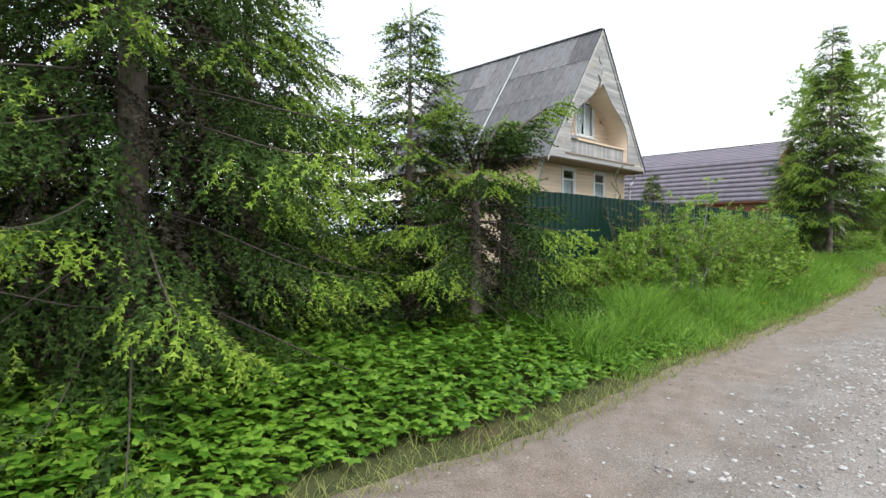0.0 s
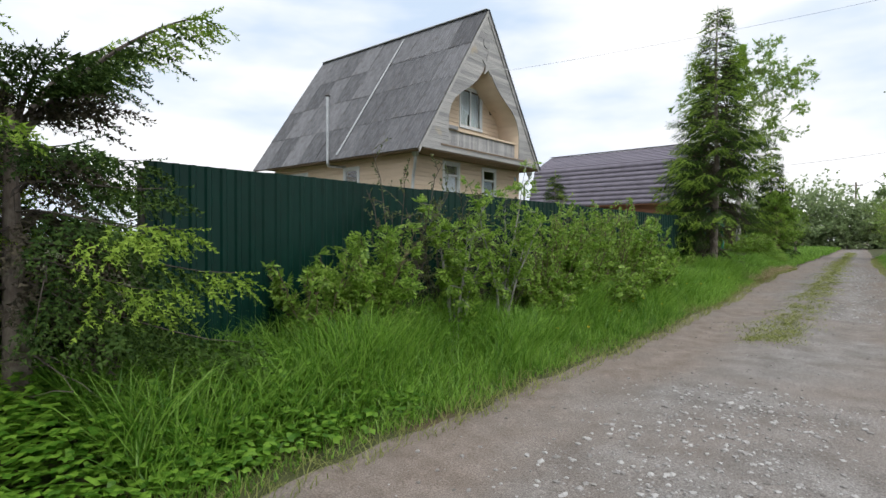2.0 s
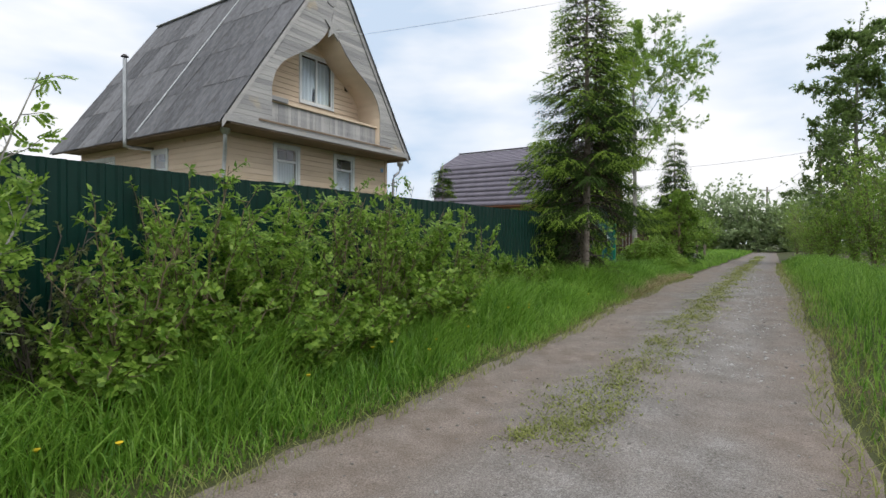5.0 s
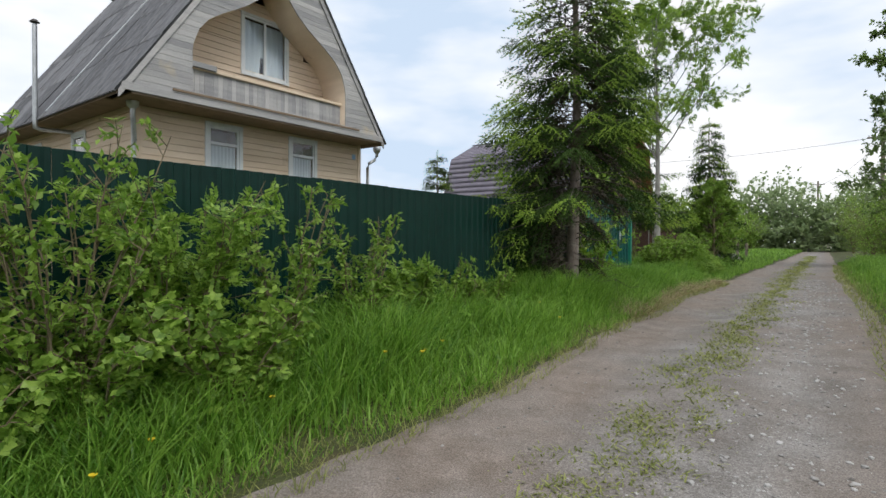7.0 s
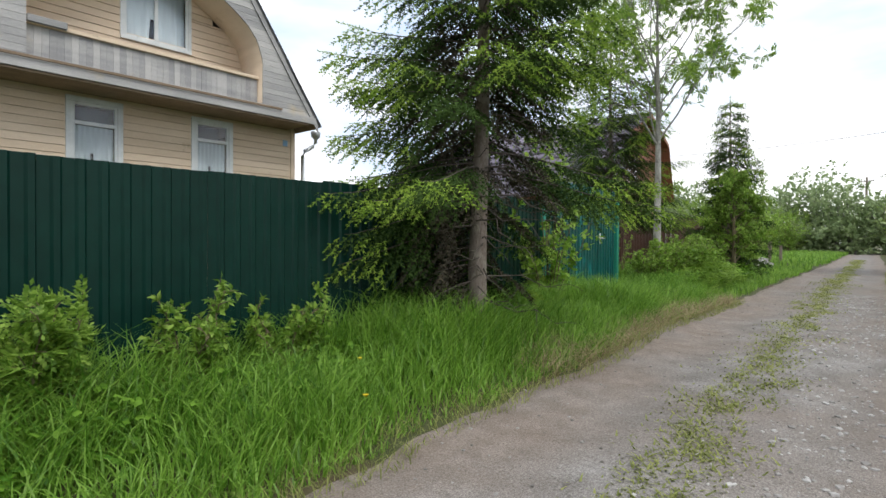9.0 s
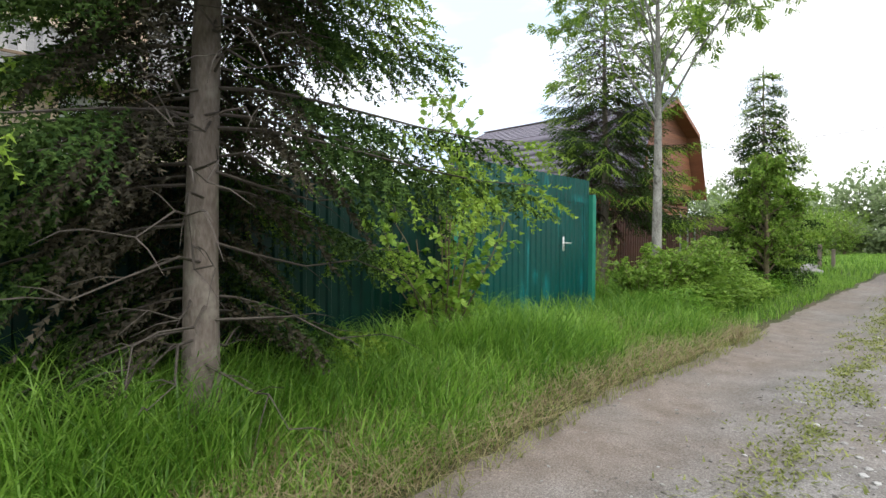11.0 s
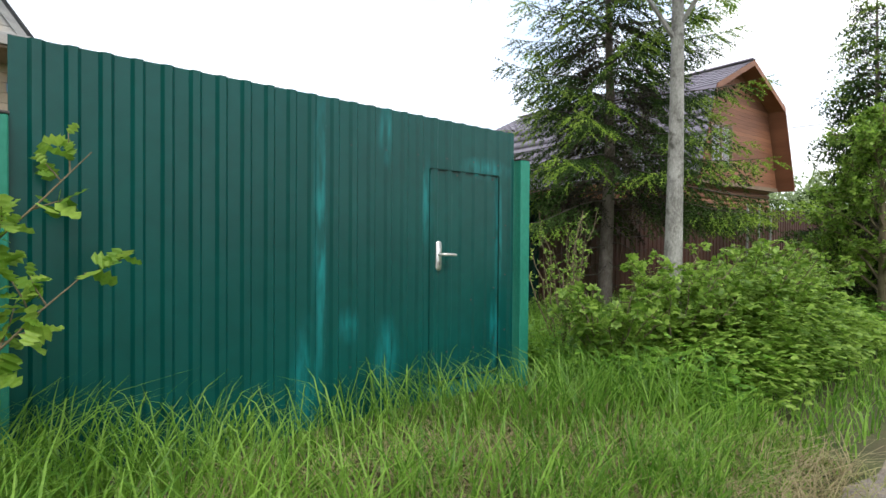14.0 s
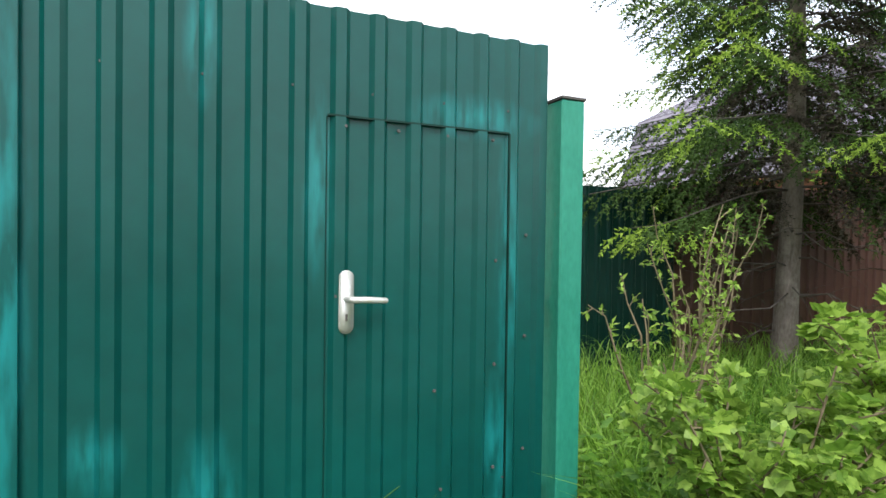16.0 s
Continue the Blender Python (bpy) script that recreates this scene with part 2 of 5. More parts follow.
def gate_paint():
    """Green sheet paint with paler brushed-over patches."""
    m = mat("gate_green_paint", (0.001, 0.052, 0.046), (0.002, 0.075, 0.066), 0.28, 1.3, 0.03, fine=10, spec=0.36)
    n, l = m.node_tree.nodes, m.node_tree.links
    b = n["Principled BSDF"]
    col = b.inputs["Base Color"].links[0].from_socket
    tc = n.new("ShaderNodeTexCoord")
    wob = n.new("ShaderNodeTexNoise")
    wob.inputs["Scale"].default_value, wob.inputs["Detail"].default_value = 5.0, 7
    streak = n.new("ShaderNodeMapping")
    streak.inputs["Scale"].default_value = (5.0, 1.0, 0.9)
    l.new(tc.outputs["Object"], streak.inputs[0])
    l.new(streak.outputs[0], wob.inputs[0])
    brush = n.new("ShaderNodeMapRange")
    brush.inputs[1].default_value, brush.inputs[2].default_value, brush.inputs[3].default_value, brush.inputs[4].default_value = 0.38, 0.62, 0.1, 1.0
    l.new(wob.outputs[0], brush.inputs[0])
    total = None
    # centre (x, z) and half sizes of the patches, in the gate's own metres
    for x, z, rx, rz in ((1.42, 0.25, 0.10, 0.40), (1.51, 1.15, 0.05, 1.0), (1.72, 0.62, 0.07, 0.11), (2.02, 0.38, 0.10, 0.26),
                         (2.36, 1.45, 0.05, 0.30), (3.06, 0.45, 0.06, 0.3), (3.10, 1.2, 0.05, 0.5), (2.75, 0.06, 0.50, 0.09), (2.95, 1.74, 0.25, 0.08), (2.0, 1.9, 0.05, 0.2)):
        sub, div, ln, mr = (n.new("ShaderNodeVectorMath"), n.new("ShaderNodeVectorMath"), n.new("ShaderNodeVectorMath"), n.new("ShaderNodeMapRange"))
        sub.operation, div.operation, ln.operation = "SUBTRACT", "DIVIDE", "LENGTH"
        sub.inputs[1].default_value, div.inputs[1].default_value = (x, 0, z), (rx, 1, rz)
        l.new(tc.outputs["Object"], sub.inputs[0])
        l.new(sub.outputs[0], div.inputs[0])
        l.new(div.outputs[0], ln.inputs[0])
        l.new(ln.outputs["Value"], mr.inputs[0])
        mr.inputs[1].default_value, mr.inputs[2].default_value, mr.inputs[3].default_value, mr.inputs[4].default_value = 0.15, 1.25, 1.0, 0.0
        if total is None:
            total = mr.outputs[0]
        else:
            mx = n.new("ShaderNodeMath")
            mx.operation = "MAXIMUM"
            l.new(total, mx.inputs[0])
            l.new(mr.outputs[0], mx.inputs[1])
            total = mx.outputs[0]
    mu = n.new("ShaderNodeMath")
    mu.operation = "MULTIPLY"
    l.new(total, mu.inputs[0])
    l.new(brush.outputs[0], mu.inputs[1])
    mix = n.new("ShaderNodeMix")
    mix.data_type = "RGBA"
    l.new(mu.outputs[0], mix.inputs[0])
    l.new(col, mix.inputs[6])
    mix.inputs[7].default_value = (0.010, 0.20, 0.205, 1)
    l.new(mix.outputs[2], b.inputs["Base Color"])
    return m


M_GATE = gate_paint()


# ---- mesh helpers ----
def mesh_np(name, V, F, material, smooth=False):
    V, F = np.asarray(V, dtype=np.float32), np.asarray(F, dtype=np.int32)
    me = bpy.data.meshes.new(name)
    k = F.shape[1]
    me.vertices.add(len(V))
    me.vertices.foreach_set("co", V.ravel())
    me.loops.add(F.size)
    me.loops.foreach_set("vertex_index", F.ravel())
    me.polygons.add(len(F))
    me.polygons.foreach_set("loop_start", np.arange(0, F.size, k, dtype=np.int32))
    me.polygons.foreach_set("use_smooth", np.full(len(F), smooth))
    me.update(calc_edges=True)
    me.materials.append(material)
    return me


def part_np(name, V, F, material, parent=None, label="", smooth=False):
    ob = new(name, mesh_np(name, V, F, material, smooth))
    ob.parent = parent
    return tagged(ob, label)


def part(name, bm, material, parent=None, label="", smooth=False):
    me = bpy.data.meshes.new(name)
    bm.to_mesh(me)
    bm.free()
    me.materials.append(material)
    for p in me.polygons:
        p.use_smooth = smooth
    ob = new(name, me)
    ob.parent = parent
    return tagged(ob, label)


def box_bm(x0, x1, y0, y1, z0, z1, bevel=0.0, bm=None):
    bm = bm or bmesh.new()
    r = bmesh.ops.create_cube(bm, size=1, matrix=Matrix.LocRotScale(((x0 + x1) / 2, (y0 + y1) / 2, (z0 + z1) / 2), None, (x1 - x0, y1 - y0, z1 - z0)))
    if bevel:
        bmesh.ops.bevel(bm, geom=list({e for v in r["verts"] for e in v.link_edges}), offset=bevel, segments=1, affect="EDGES")
    return bm


def box(name, dims, material, parent=None, label="", bevel=0.0):
    return part(name, box_bm(*dims, bevel), material, parent, label)


def tube(points, radii, sides=6, cap=True):
    """Quads of a tube along points."""
    P = np.asarray(points, float)
    R = np.asarray(radii, float)
    d = np.gradient(P, axis=0)
    d /= np.linalg.norm(d, axis=1)[:, None] + 1e-9
    ref = np.where(np.abs(d[:, 2:3]) > 0.9, np.array([[1.0, 0, 0]]), np.array([[0, 0, 1.0]]))
    a = np.cross(d, ref)
    a /= np.linalg.norm(a, axis=1)[:, None] + 1e-9
    b = np.cross(d, a)
    ang = np.arange(sides) * 2 * math.pi / sides
    V = (P[:, None] + R[:, None, None] * (np.cos(ang)[None, :, None] * a[:, None] + np.sin(ang)[None, :, None] * b[:, None])).reshape(-1, 3)
    i = np.arange(len(P) - 1)[:, None] * sides
    j = np.arange(sides)[None]
    k = (j + 1) % sides
    F = np.stack([i + j, i + k, i + sides + k, i + sides + j], -1).reshape(-1, 4)
    return V, F


class Pile:
    """Gathers pieces with the same face size into one mesh."""
    def __init__(self):
        self.V, self.F, self.n = [], [], 0

    def add(self, V, F):
        self.V.append(V)
        self.F.append(F + self.n)
        self.n += len(V)

    def make(self, name, material, parent=None, label="", smooth=False):
        return part_np(name, np.concatenate(self.V), np.concatenate(self.F), material, parent, label, smooth) if self.V else None


def frames_along(d, up):
    """Rotation matrices with x along d and z near up."""
    x = d / (np.linalg.norm(d, axis=1)[:, None] + 1e-9)
    y = np.cross(up, x)
    y /= np.linalg.norm(y, axis=1)[:, None] + 1e-9
    z = np.cross(x, y)
    return np.stack([x, y, z], -1)


def scatter(TV, TF, R, S, L):
    """Template laid at places L with turns R and sizes S."""
    V = np.einsum("kij,nj->kni", R * np.asarray(S)[:, None, None], TV) + L[:, None]
    F = TF[None] + (np.arange(len(L)) * len(TV))[:, None, None]
    return V.reshape(-1, 3), F.reshape(-1, TF.shape[1])


def unit(v):
    return v / (np.linalg.norm(v, axis=-1, keepdims=True) + 1e-9)


# ---- ground and road ----
def smooth01(a, b, x):
    t = np.clip((np.asarray(x, float) - a) / (b - a), 0, 1)
    return t * t * (3 - 2 * t)


def road_left(x):
    x = np.asarray(x, float)
    return np.interp(x, [-80, 0, 10, 19, 33, 65, 110], [2.2, 2.25, 2.38, 2.7, 3.25, 4.7, 7.0]) + 0.05 * np.sin(x * 0.83 + 2 * np.sin(x * 0.31)) + 0.03 * np.sin(x * 2.9 + 3 * np.sin(x * 0.7)) + 0.02 * np.sin(x * 9.7)


def road_right(x):
    x = np.asarray(x, float)
    return np.interp(x, [-80, 0, 12, 20, 32, 68, 110], [-1.4, -1.3, -0.6, -0.1, 0.65, 2.5, 4.8]) + 0.035 * np.sin(x * 0.71 + 2 * np.sin(x * 0.37)) + 0.02 * np.sin(x * 2.7 + 3 * np.sin(x * 0.6)) + 0.008 * np.sin(x * 8.7)


def ground_z(x, y):
    x, y = np.asarray(x, float), np.asarray(y, float)
    base = 0.28 * smooth01(9, 24, x)
    L, R = road_left(x), road_right(x)
    verge = 0.10 * smooth01(0, 1.6, y - L) + 0.10 * smooth01(0, 1.6, R - y)
    inside = (y < L) & (y > R)
    s = (y - R) / (L - R)
    ruts = np.where(inside, -0.025 * np.exp(-((s - 0.25) / 0.1) ** 2) - 0.025 * np.exp(-((s - 0.78) / 0.1) ** 2), 0)
    lumps = 0.015 * np.sin(x * 2.1 + y) * np.sin(y * 2.7 - x * 0.6) * (~inside) + 0.004 * np.sin(x * 3.3 + 2 * np.sin(y * 2.2)) * np.sin(y * 4.1 + 1.5 * np.sin(x * 1.3)) * inside
    return base + verge + ruts + lumps


def sheet(name, xs, columns, material, label):
    """A sheet whose y-columns follow functions of x."""
    X = np.repeat(xs[:, None], len(columns), 1)
    Y = np.stack([c(xs) for c in columns], 1)
    V = np.stack([X, Y, ground_z(X, Y)], -1).reshape(-1, 3)
    n, m = X.shape
    i = (np.arange(n - 1)[:, None] * m + np.arange(m - 1)[None]).ravel()
    F = np.stack([i, i + m, i + m + 1, i + 1], 1)
    ob = part_np(name, V, F, material, None, label, True)
    across = (F % m / (m - 1.0)).ravel()
    uv = ob.data.uv_layers.new(name="across")
    uv.data.foreach_set("uv", np.stack([across, 0 * across], 1).astype(np.float32).ravel())
    return tagged(ob, label, name, "", "structure")


XS = np.concatenate([[-1500, -300, -80, -40, -20], np.arange(-10, 40, 0.12), np.arange(40, 80, 0.8), [90, 110, 200, 500, 3000]])
sheet("road", XS, [(lambda x, s=s: road_right(x) * (1 - s) + road_left(x) * s) for s in np.linspace(0, 1, 34)], M_ROAD,
      "stony gravel road with two worn wheel tracks")
sheet("ground", XS, [(lambda x, d=d: road_left(x) + d) for d in (0, 0.2, 0.4, 0.7, 1.0, 1.4, 1.8, 2.4, 3.2, 4.5, 7, 12, 25, 60, 300, 1500)], M_SOIL,
      "grassy soil of the verge and the plots")
verge = sheet("ground", XS, [(lambda x, d=d: road_right(x) - d) for d in (1500, 300, 60, 25, 12, 7, 4.5, 3.2, 2.4, 1.8, 1.4, 1.0, 0.7, 0.4, 0.2, 0)], M_SOIL,
              "grassy soil beyond the far road edge")

# ---- fences of profiled sheet ----
FENCE_LINE = [(5.3, 4.38), (18.3, 4.46), (23.10, 5.03)]


def profile_sheet(width, height, pitch=0.136, depth=0.018, thick=0.0015, phase=0.0):
    """Trapezoidal sheet, x along, z up, facing -y; two skins."""
    xs, ys = [], []
    x = -phase
    if phase:
        xs.append(0.0)
        ys.append(0)
    while x < width - 1e-4:
        for dx, yy in ((0.0, 0), (pitch * 0.50, 0), (pitch * 0.62, -depth), (pitch * 0.88, -depth)):
            if (x + dx > 0.001 or not phase) and x + dx <= width - 0.001:
                xs.append(x + dx)
                ys.append(yy)
        x += pitch
    xs.append(width)
    ys.append(0)
    n = len(xs)
    A = np.array([[a, b, 0] for a, b in zip(xs, ys)])
    V = np.concatenate([A, A + [0, 0, height], A + [0, thick + 0.004, 0], A + [0, thick + 0.004, height]])
    i = np.arange(n - 1)
    F = np.concatenate([np.stack([i, i + 1, i + 1 + n, i + n], 1), np.stack([i + 2 * n + 1, i + 2 * n, i + 3 * n, i + 3 * n + 1], 1),
                        np.stack([i + n, i + n + 1, i + 3 * n + 1, i + 3 * n], 1)])
    return V, F


def fence_run(name, a, b, top_a, top_b, material, label, z_gap=0.05, width=1.09, post=M_DARKMETAL):
    """A straight run of sheets on posts and rails from a to b."""
    a, b = Vector(a), Vector(b)
    length = (b - a).length
    ang = math.atan2(b.y - a.y, b.x - a.x)
    th = tagged(new(name), label, "fence", "sheet fences")
    th.matrix_world = Matrix.Translation((a.x, a.y, float(ground_z(a.x, a.y)))) @ Matrix.Rotation(ang, 4, "Z")
    z0 = float(ground_z(a.x, a.y))
    n = max(1, round(length / width))
    w = length / n
    me = None
    for i in range(n):
        s = (i + 0.5) / n
        px, py = a.x + (b.x - a.x) * s, a.y + (b.y - a.y) * s
        top = top_a + (top_b - top_a) * s
        bot = float(ground_z(px, py)) + z_gap
        if me is None:
            V, F = profile_sheet(w - 0.002, 1.0)
            me = mesh_np("sheet", V, F, material)
        ob = new("sheet", me)
        ob.parent = th
        ob.matrix_basis = Matrix.Translation((i * w, -0.002 * (i % 2), bot - z0)) @ Matrix.Diagonal((1, 1, top - bot + 0.004 * math.sin(i * 2.3), 1))
        if i % 2 == 0:
            box("post", (i * w - 0.03, i * w + 0.03, 0.02, 0.08, bot - z0 - 0.1, top - z0 - 0.06), post, th, "", 0.004)
    for zz in (0.35, 1.45):
        bm = bmesh.new()
        v = [bm.verts.new((x, y, z)) for x, zb in ((0, 0), (length, float(ground_z(b.x, b.y)) - z0)) for y in (0.008, 0.03) for z in (zb + zz, zb + zz + 0.04)]
        for q in ((0, 1, 3, 2), (4, 6, 7, 5), (0, 4, 5, 1), (2, 3, 7, 6), (1, 5, 7, 3), (0, 2, 6, 4)):
            bm.faces.new([v[k] for k in q])
        part("rail", bm, post, th)
    return th


fence_run("sheet_fence", FENCE_LINE[0], FENCE_LINE[1], 1.92, 1.95, M_FENCE, "dark green profiled sheet fence along the grassy verge")
fence_run("sheet_fence", FENCE_LINE[1], FENCE_LINE[2], 1.95, 2.10, M_FENCE, "dark green profiled sheet fence joining the gate")
fence_run("sheet_fence", (26.75, 7.65), (29.3, 7.65), 2.22, 2.22, M_FENCE, "green profiled sheet fence set back beside the gate")
fence_run("sheet_fence", (29.32, 7.65), (36.0, 7.68), 2.30, 2.36, M_BROWN, "dark brown profiled sheet fence before the plank house")
fence_run("sheet_fence", (37.2, 7.69), (41.5, 7.7), 2.42, 2.45, M_BROWN, "dark brown profiled sheet fence past the double gate")


def sheet_gate():
    """Green double gate with a wicket door in one leaf."""
    a, b = Vector((23.15, 5.04)), Vector((26.42, 5.25))
    ang = math.atan2(b.y - a.y, b.x - a.x)
    z0 = 0.42
    g = tagged(new("sheet_gate"), "green painted profiled sheet gate with touched-up patches", "gate")
    g.matrix_world = Matrix.Translation((a.x, a.y, z0)) @ Matrix.Rotation(ang, 4, "Z")
    W = (b - a).length
    H = 2.06
    seam = 1.51
    for x0, x1 in ((0.0, seam - 0.004), (seam + 0.004, W)):
        V, F = profile_sheet(x1 - x0, H)
        V[:, 0] += x0
        part_np("leaf_sheet", V, F, M_GATE, g)
    box("cover_strip", (seam - 0.035, seam + 0.03, -0.024, -0.0195, 0.02, H - 0.01), M_GATE, g, "paler painted cover strip", 0.001)
    dx0, dx1, dz0, dz1 = 2.39, 3.09, 0.14, 1.69
    # wicket door: its sheet stands proud, with a dark slit round it
    V, F = profile_sheet(dx1 - dx0, dz1 - dz0, phase=(dx0 - seam - 0.004) % 0.136)
    V += [dx0, -0.004, dz0]
    door = part_np("wicket_door", V, F, M_GATE, g, "wicket door cut into the gate leaf")
    for d in ((dx0 - 0.003, dx0, -0.006, 0.0, dz0, dz1), (dx1, dx1 + 0.006, -0.023, 0.0, dz0, dz1), (dx0, dx1, -0.0215, 0.0, dz1, dz1 + 0.007), (dx0, dx1, -0.0215, 0.0, dz0 - 0.008, dz0)):
        box("slit", d, M_FENCE, g, "dark gap round the wicket door")
    # lever handle on its long plate
    hx, hz = dx0 + 0.065, 1.06
    bm = bmesh.new()
    bmesh.ops.create_circle(bm, cap_ends=True, segments=24, radius=0.026)
    for v in bm.verts:
        v.co.y += 0.083 if v.co.y > 0 else -0.083
    r = bmesh.ops.extrude_face_region(bm, geom=bm.faces[:])
    bmesh.ops.translate(bm, vec=(0, 0, 0.010), verts=[e for e in r["geom"] if isinstance(e, bmesh.types.BMVert)])
    bmesh.ops.recalc_face_normals(bm, faces=bm.faces[:])
    bmesh.ops.bevel(bm, geom=[e for e in bm.edges if all(v.co.z > 0.009 for v in e.verts)], offset=0.003, segments=2, affect="EDGES")
    bm.transform(Matrix.Translation((hx, -0.024, hz)) @ Matrix.Rotation(radians(90), 4, "X"))
    plate = part("handle_plate", bm, M_NICKEL, door, "satin metal handle plate", True)
    P = np.array([[hx, -0.03, hz + 0.012], [hx, -0.065, hz + 0.012], [hx + 0.012, -0.078, hz + 0.012], [hx + 0.07, -0.080, hz + 0.010], [hx + 0.128, -0.078, hz + 0.006], [hx + 0.134, -0.078, hz + 0.006]])
    V, F = tube(P, [0.012, 0.011, 0.012, 0.0115, 0.011, 0.003], 10)
    part_np("lever", V, F, M_NICKEL, door, "", True)
    box("keyhole", (hx - 0.004, hx + 0.004, -0.0375, -0.034, hz - 0.065, hz - 0.04), M_DARKMETAL, door, "dark keyhole slot", 0.001)
    # screws
    bm = bmesh.new()
    bmesh.ops.create_cone(bm, cap_ends=True, segments=8, radius1=0.0075, radius2=0.005, depth=0.006, matrix=Matrix.Rotation(radians(90), 4, "X"))
    first = part("screw", bm, M_DARKMETAL, g, "small dark sheet screw")
    spots = [(x, z) for z in (0.35, 1.78) for x in np.arange(0.10, W, 0.272)] + [(x, 1.66) for x in np.arange(dx0 + 0.06, dx1, 0.19)] + [(dx1 - 0.05, z) for z in (0.4, 0.8, 1.2)] + \
            [(dx1 + 0.09, z) for z in (0.45, 0.9, 1.3)] + [(dx0 + 0.03, 0.35), (dx0 + 0.03, 1.08), (dx0 + 0.4, 0.72)]
    for k, (x, z) in enumerate(spots):
        ob = first if k == 0 else new("screw", first.data)
        ob.parent = g
        ob.matrix_basis = Matrix.Translation((x, -0.021 if z < 1.7 and dx0 < x < dx1 else -0.012, z))
    for ob, x, top, w in (("gate_post", -0.05, 1.70, 0.10), ("gate_post", W + 0.075, 1.84, 0.11)):
        p = tagged(new(ob), "square steel gate post in flaking teal paint" if W < x else "square steel gate post in pale teal paint", "post", "gate posts")
        m = g.matrix_world @ Matrix.Translation((x, 0, -0.2))
        p.matrix_world = m
        part("tube", box_bm(-w / 2, w / 2, -w / 2 - 0.02, w / 2 - 0.02, 0, top + 0.2, 0.006), M_TEAL, p)
        part("cap", box_bm(-w / 2 - 0.004, w / 2 + 0.004, -w / 2 - 0.024, w / 2 - 0.016, top + 0.2, top + 0.212, 0.002), M_DARKMETAL, p)
    for x0, x1 in ((0.0, seam), (seam + 0.01, W)):
        for z in (0.25, 1.0, 1.85):
            box("rail", (x0, x1, 0.008, 0.045, z, z + 0.04), M_DARKMETAL, g)


sheet_gate()


# ---- the gabled timber house ----
HX, HALF, ZE, ZR = 19.70, 3.62, 4.18, 9.52
YF, YB, YW = 11.42, 20.85, 12.40


def roof_half(z):
    return HALF * (ZR - z) / (ZR - ZE)


def cut_half(z):
    """Half width of the arched opening in the gable boarding."""
    return float(np.interp(z, CUT_Z, CUT_W))


CUT_Z = [4.45, 5.4, 5.8, 6.1, 6.35, 6.65, 6.95, 7.3, 7.85]
CUT_W = [2.15, 2.15, 2.02, 1.78, 1.42, 0.92, 0.55, 0.25, 0.0]


def board(name, x0, x1, y0, y1, z0, z1, material, parent):
    return part_np(name, [(x, y, z) for x in (x0, x1) for y in (y0, y1) for z in (z0, z1)],
                   [(0, 1, 3, 2), (4, 6, 7, 5), (0, 4, 5, 1), (2, 3, 7, 6), (1, 5, 7, 3), (0, 2, 6, 4)], material, parent)


def slant_board(name, quad, y0, y1, material, parent):
    """A board whose outline in x and z is a quad."""
    V = [(x, y, z) for y in (y0, y1) for x, z in quad]
    return part_np(name, V, [(0, 1, 2, 3), (7, 6, 5, 4), (0, 4, 5, 1), (1, 5, 6, 2), (2, 6, 7, 3), (3, 7, 4, 0)], material, parent)


def window(parent, m, w, h, bars, transom=0.0, trim=0.11):
    """A framed window, x along, z up, facing -y, its sill at z 0; the parts go under parent."""
    win = new("window")
    win.parent = parent
    win.matrix_basis = m
    for d in ((-trim, w + trim, -0.045, 0.02, h, h + trim), (-trim, w + trim, -0.055, 0.02, -trim, 0), (-trim, 0, -0.04, 0.02, 0, h), (w, w + trim, -0.04, 0.02, 0, h)):
        box("casing", d, M_WHITE, win, "", 0.006)
    t = 0.05
    for d in ((0, w, -0.02, 0.03, 0, t), (0, w, -0.02, 0.03, h - t, h), (0, t, -0.02, 0.03, t, h - t), (w - t, w, -0.02, 0.03, t, h - t)):
        box("frame", d, M_WHITE, win, "", 0.004)
    for x in bars:
        box("mullion", (x - 0.035, x + 0.035, -0.025, 0.03, t, h - t), M_WHITE, win, "", 0.004)
    if transom:
        box("transom", (t, w - t, -0.028, 0.03, transom - 0.035, transom + 0.035), M_WHITE, win, "", 0.004)
    pane = box("pane", (t, w - t, 0.0, 0.006, t, h - t), M_GLASS, win, "old window glass")
    pane.visible_shadow = False
    # hanging net curtain in soft folds
    n = 28
    xs = np.linspace(t, w - t, n)
    low = np.where(np.abs(xs - w * 0.45) < w * 0.06, 0.35 * h, 0.05)
    A = np.stack([xs, 0.06 + 0.015 * np.sin(np.arange(n) * 1.7), low], 1)
    B = A.copy()
    B[:, 2] = (transom or h * 0.97) - 0.04
    i = np.arange(n - 1)
    part_np("curtain", np.concatenate([A, B]), np.stack([i, i + 1, i + 1 + n, i + n], 1), M_CURTAIN, win, "pale net curtain behind the glass", True)
    # added dark board behind the curtain; its colour gives the room's shade
    box("reveal", (0, w, 0.5, 0.51, 0, h), M_DARKMETAL, win, "added dark board in place of the unlit room")
    return win


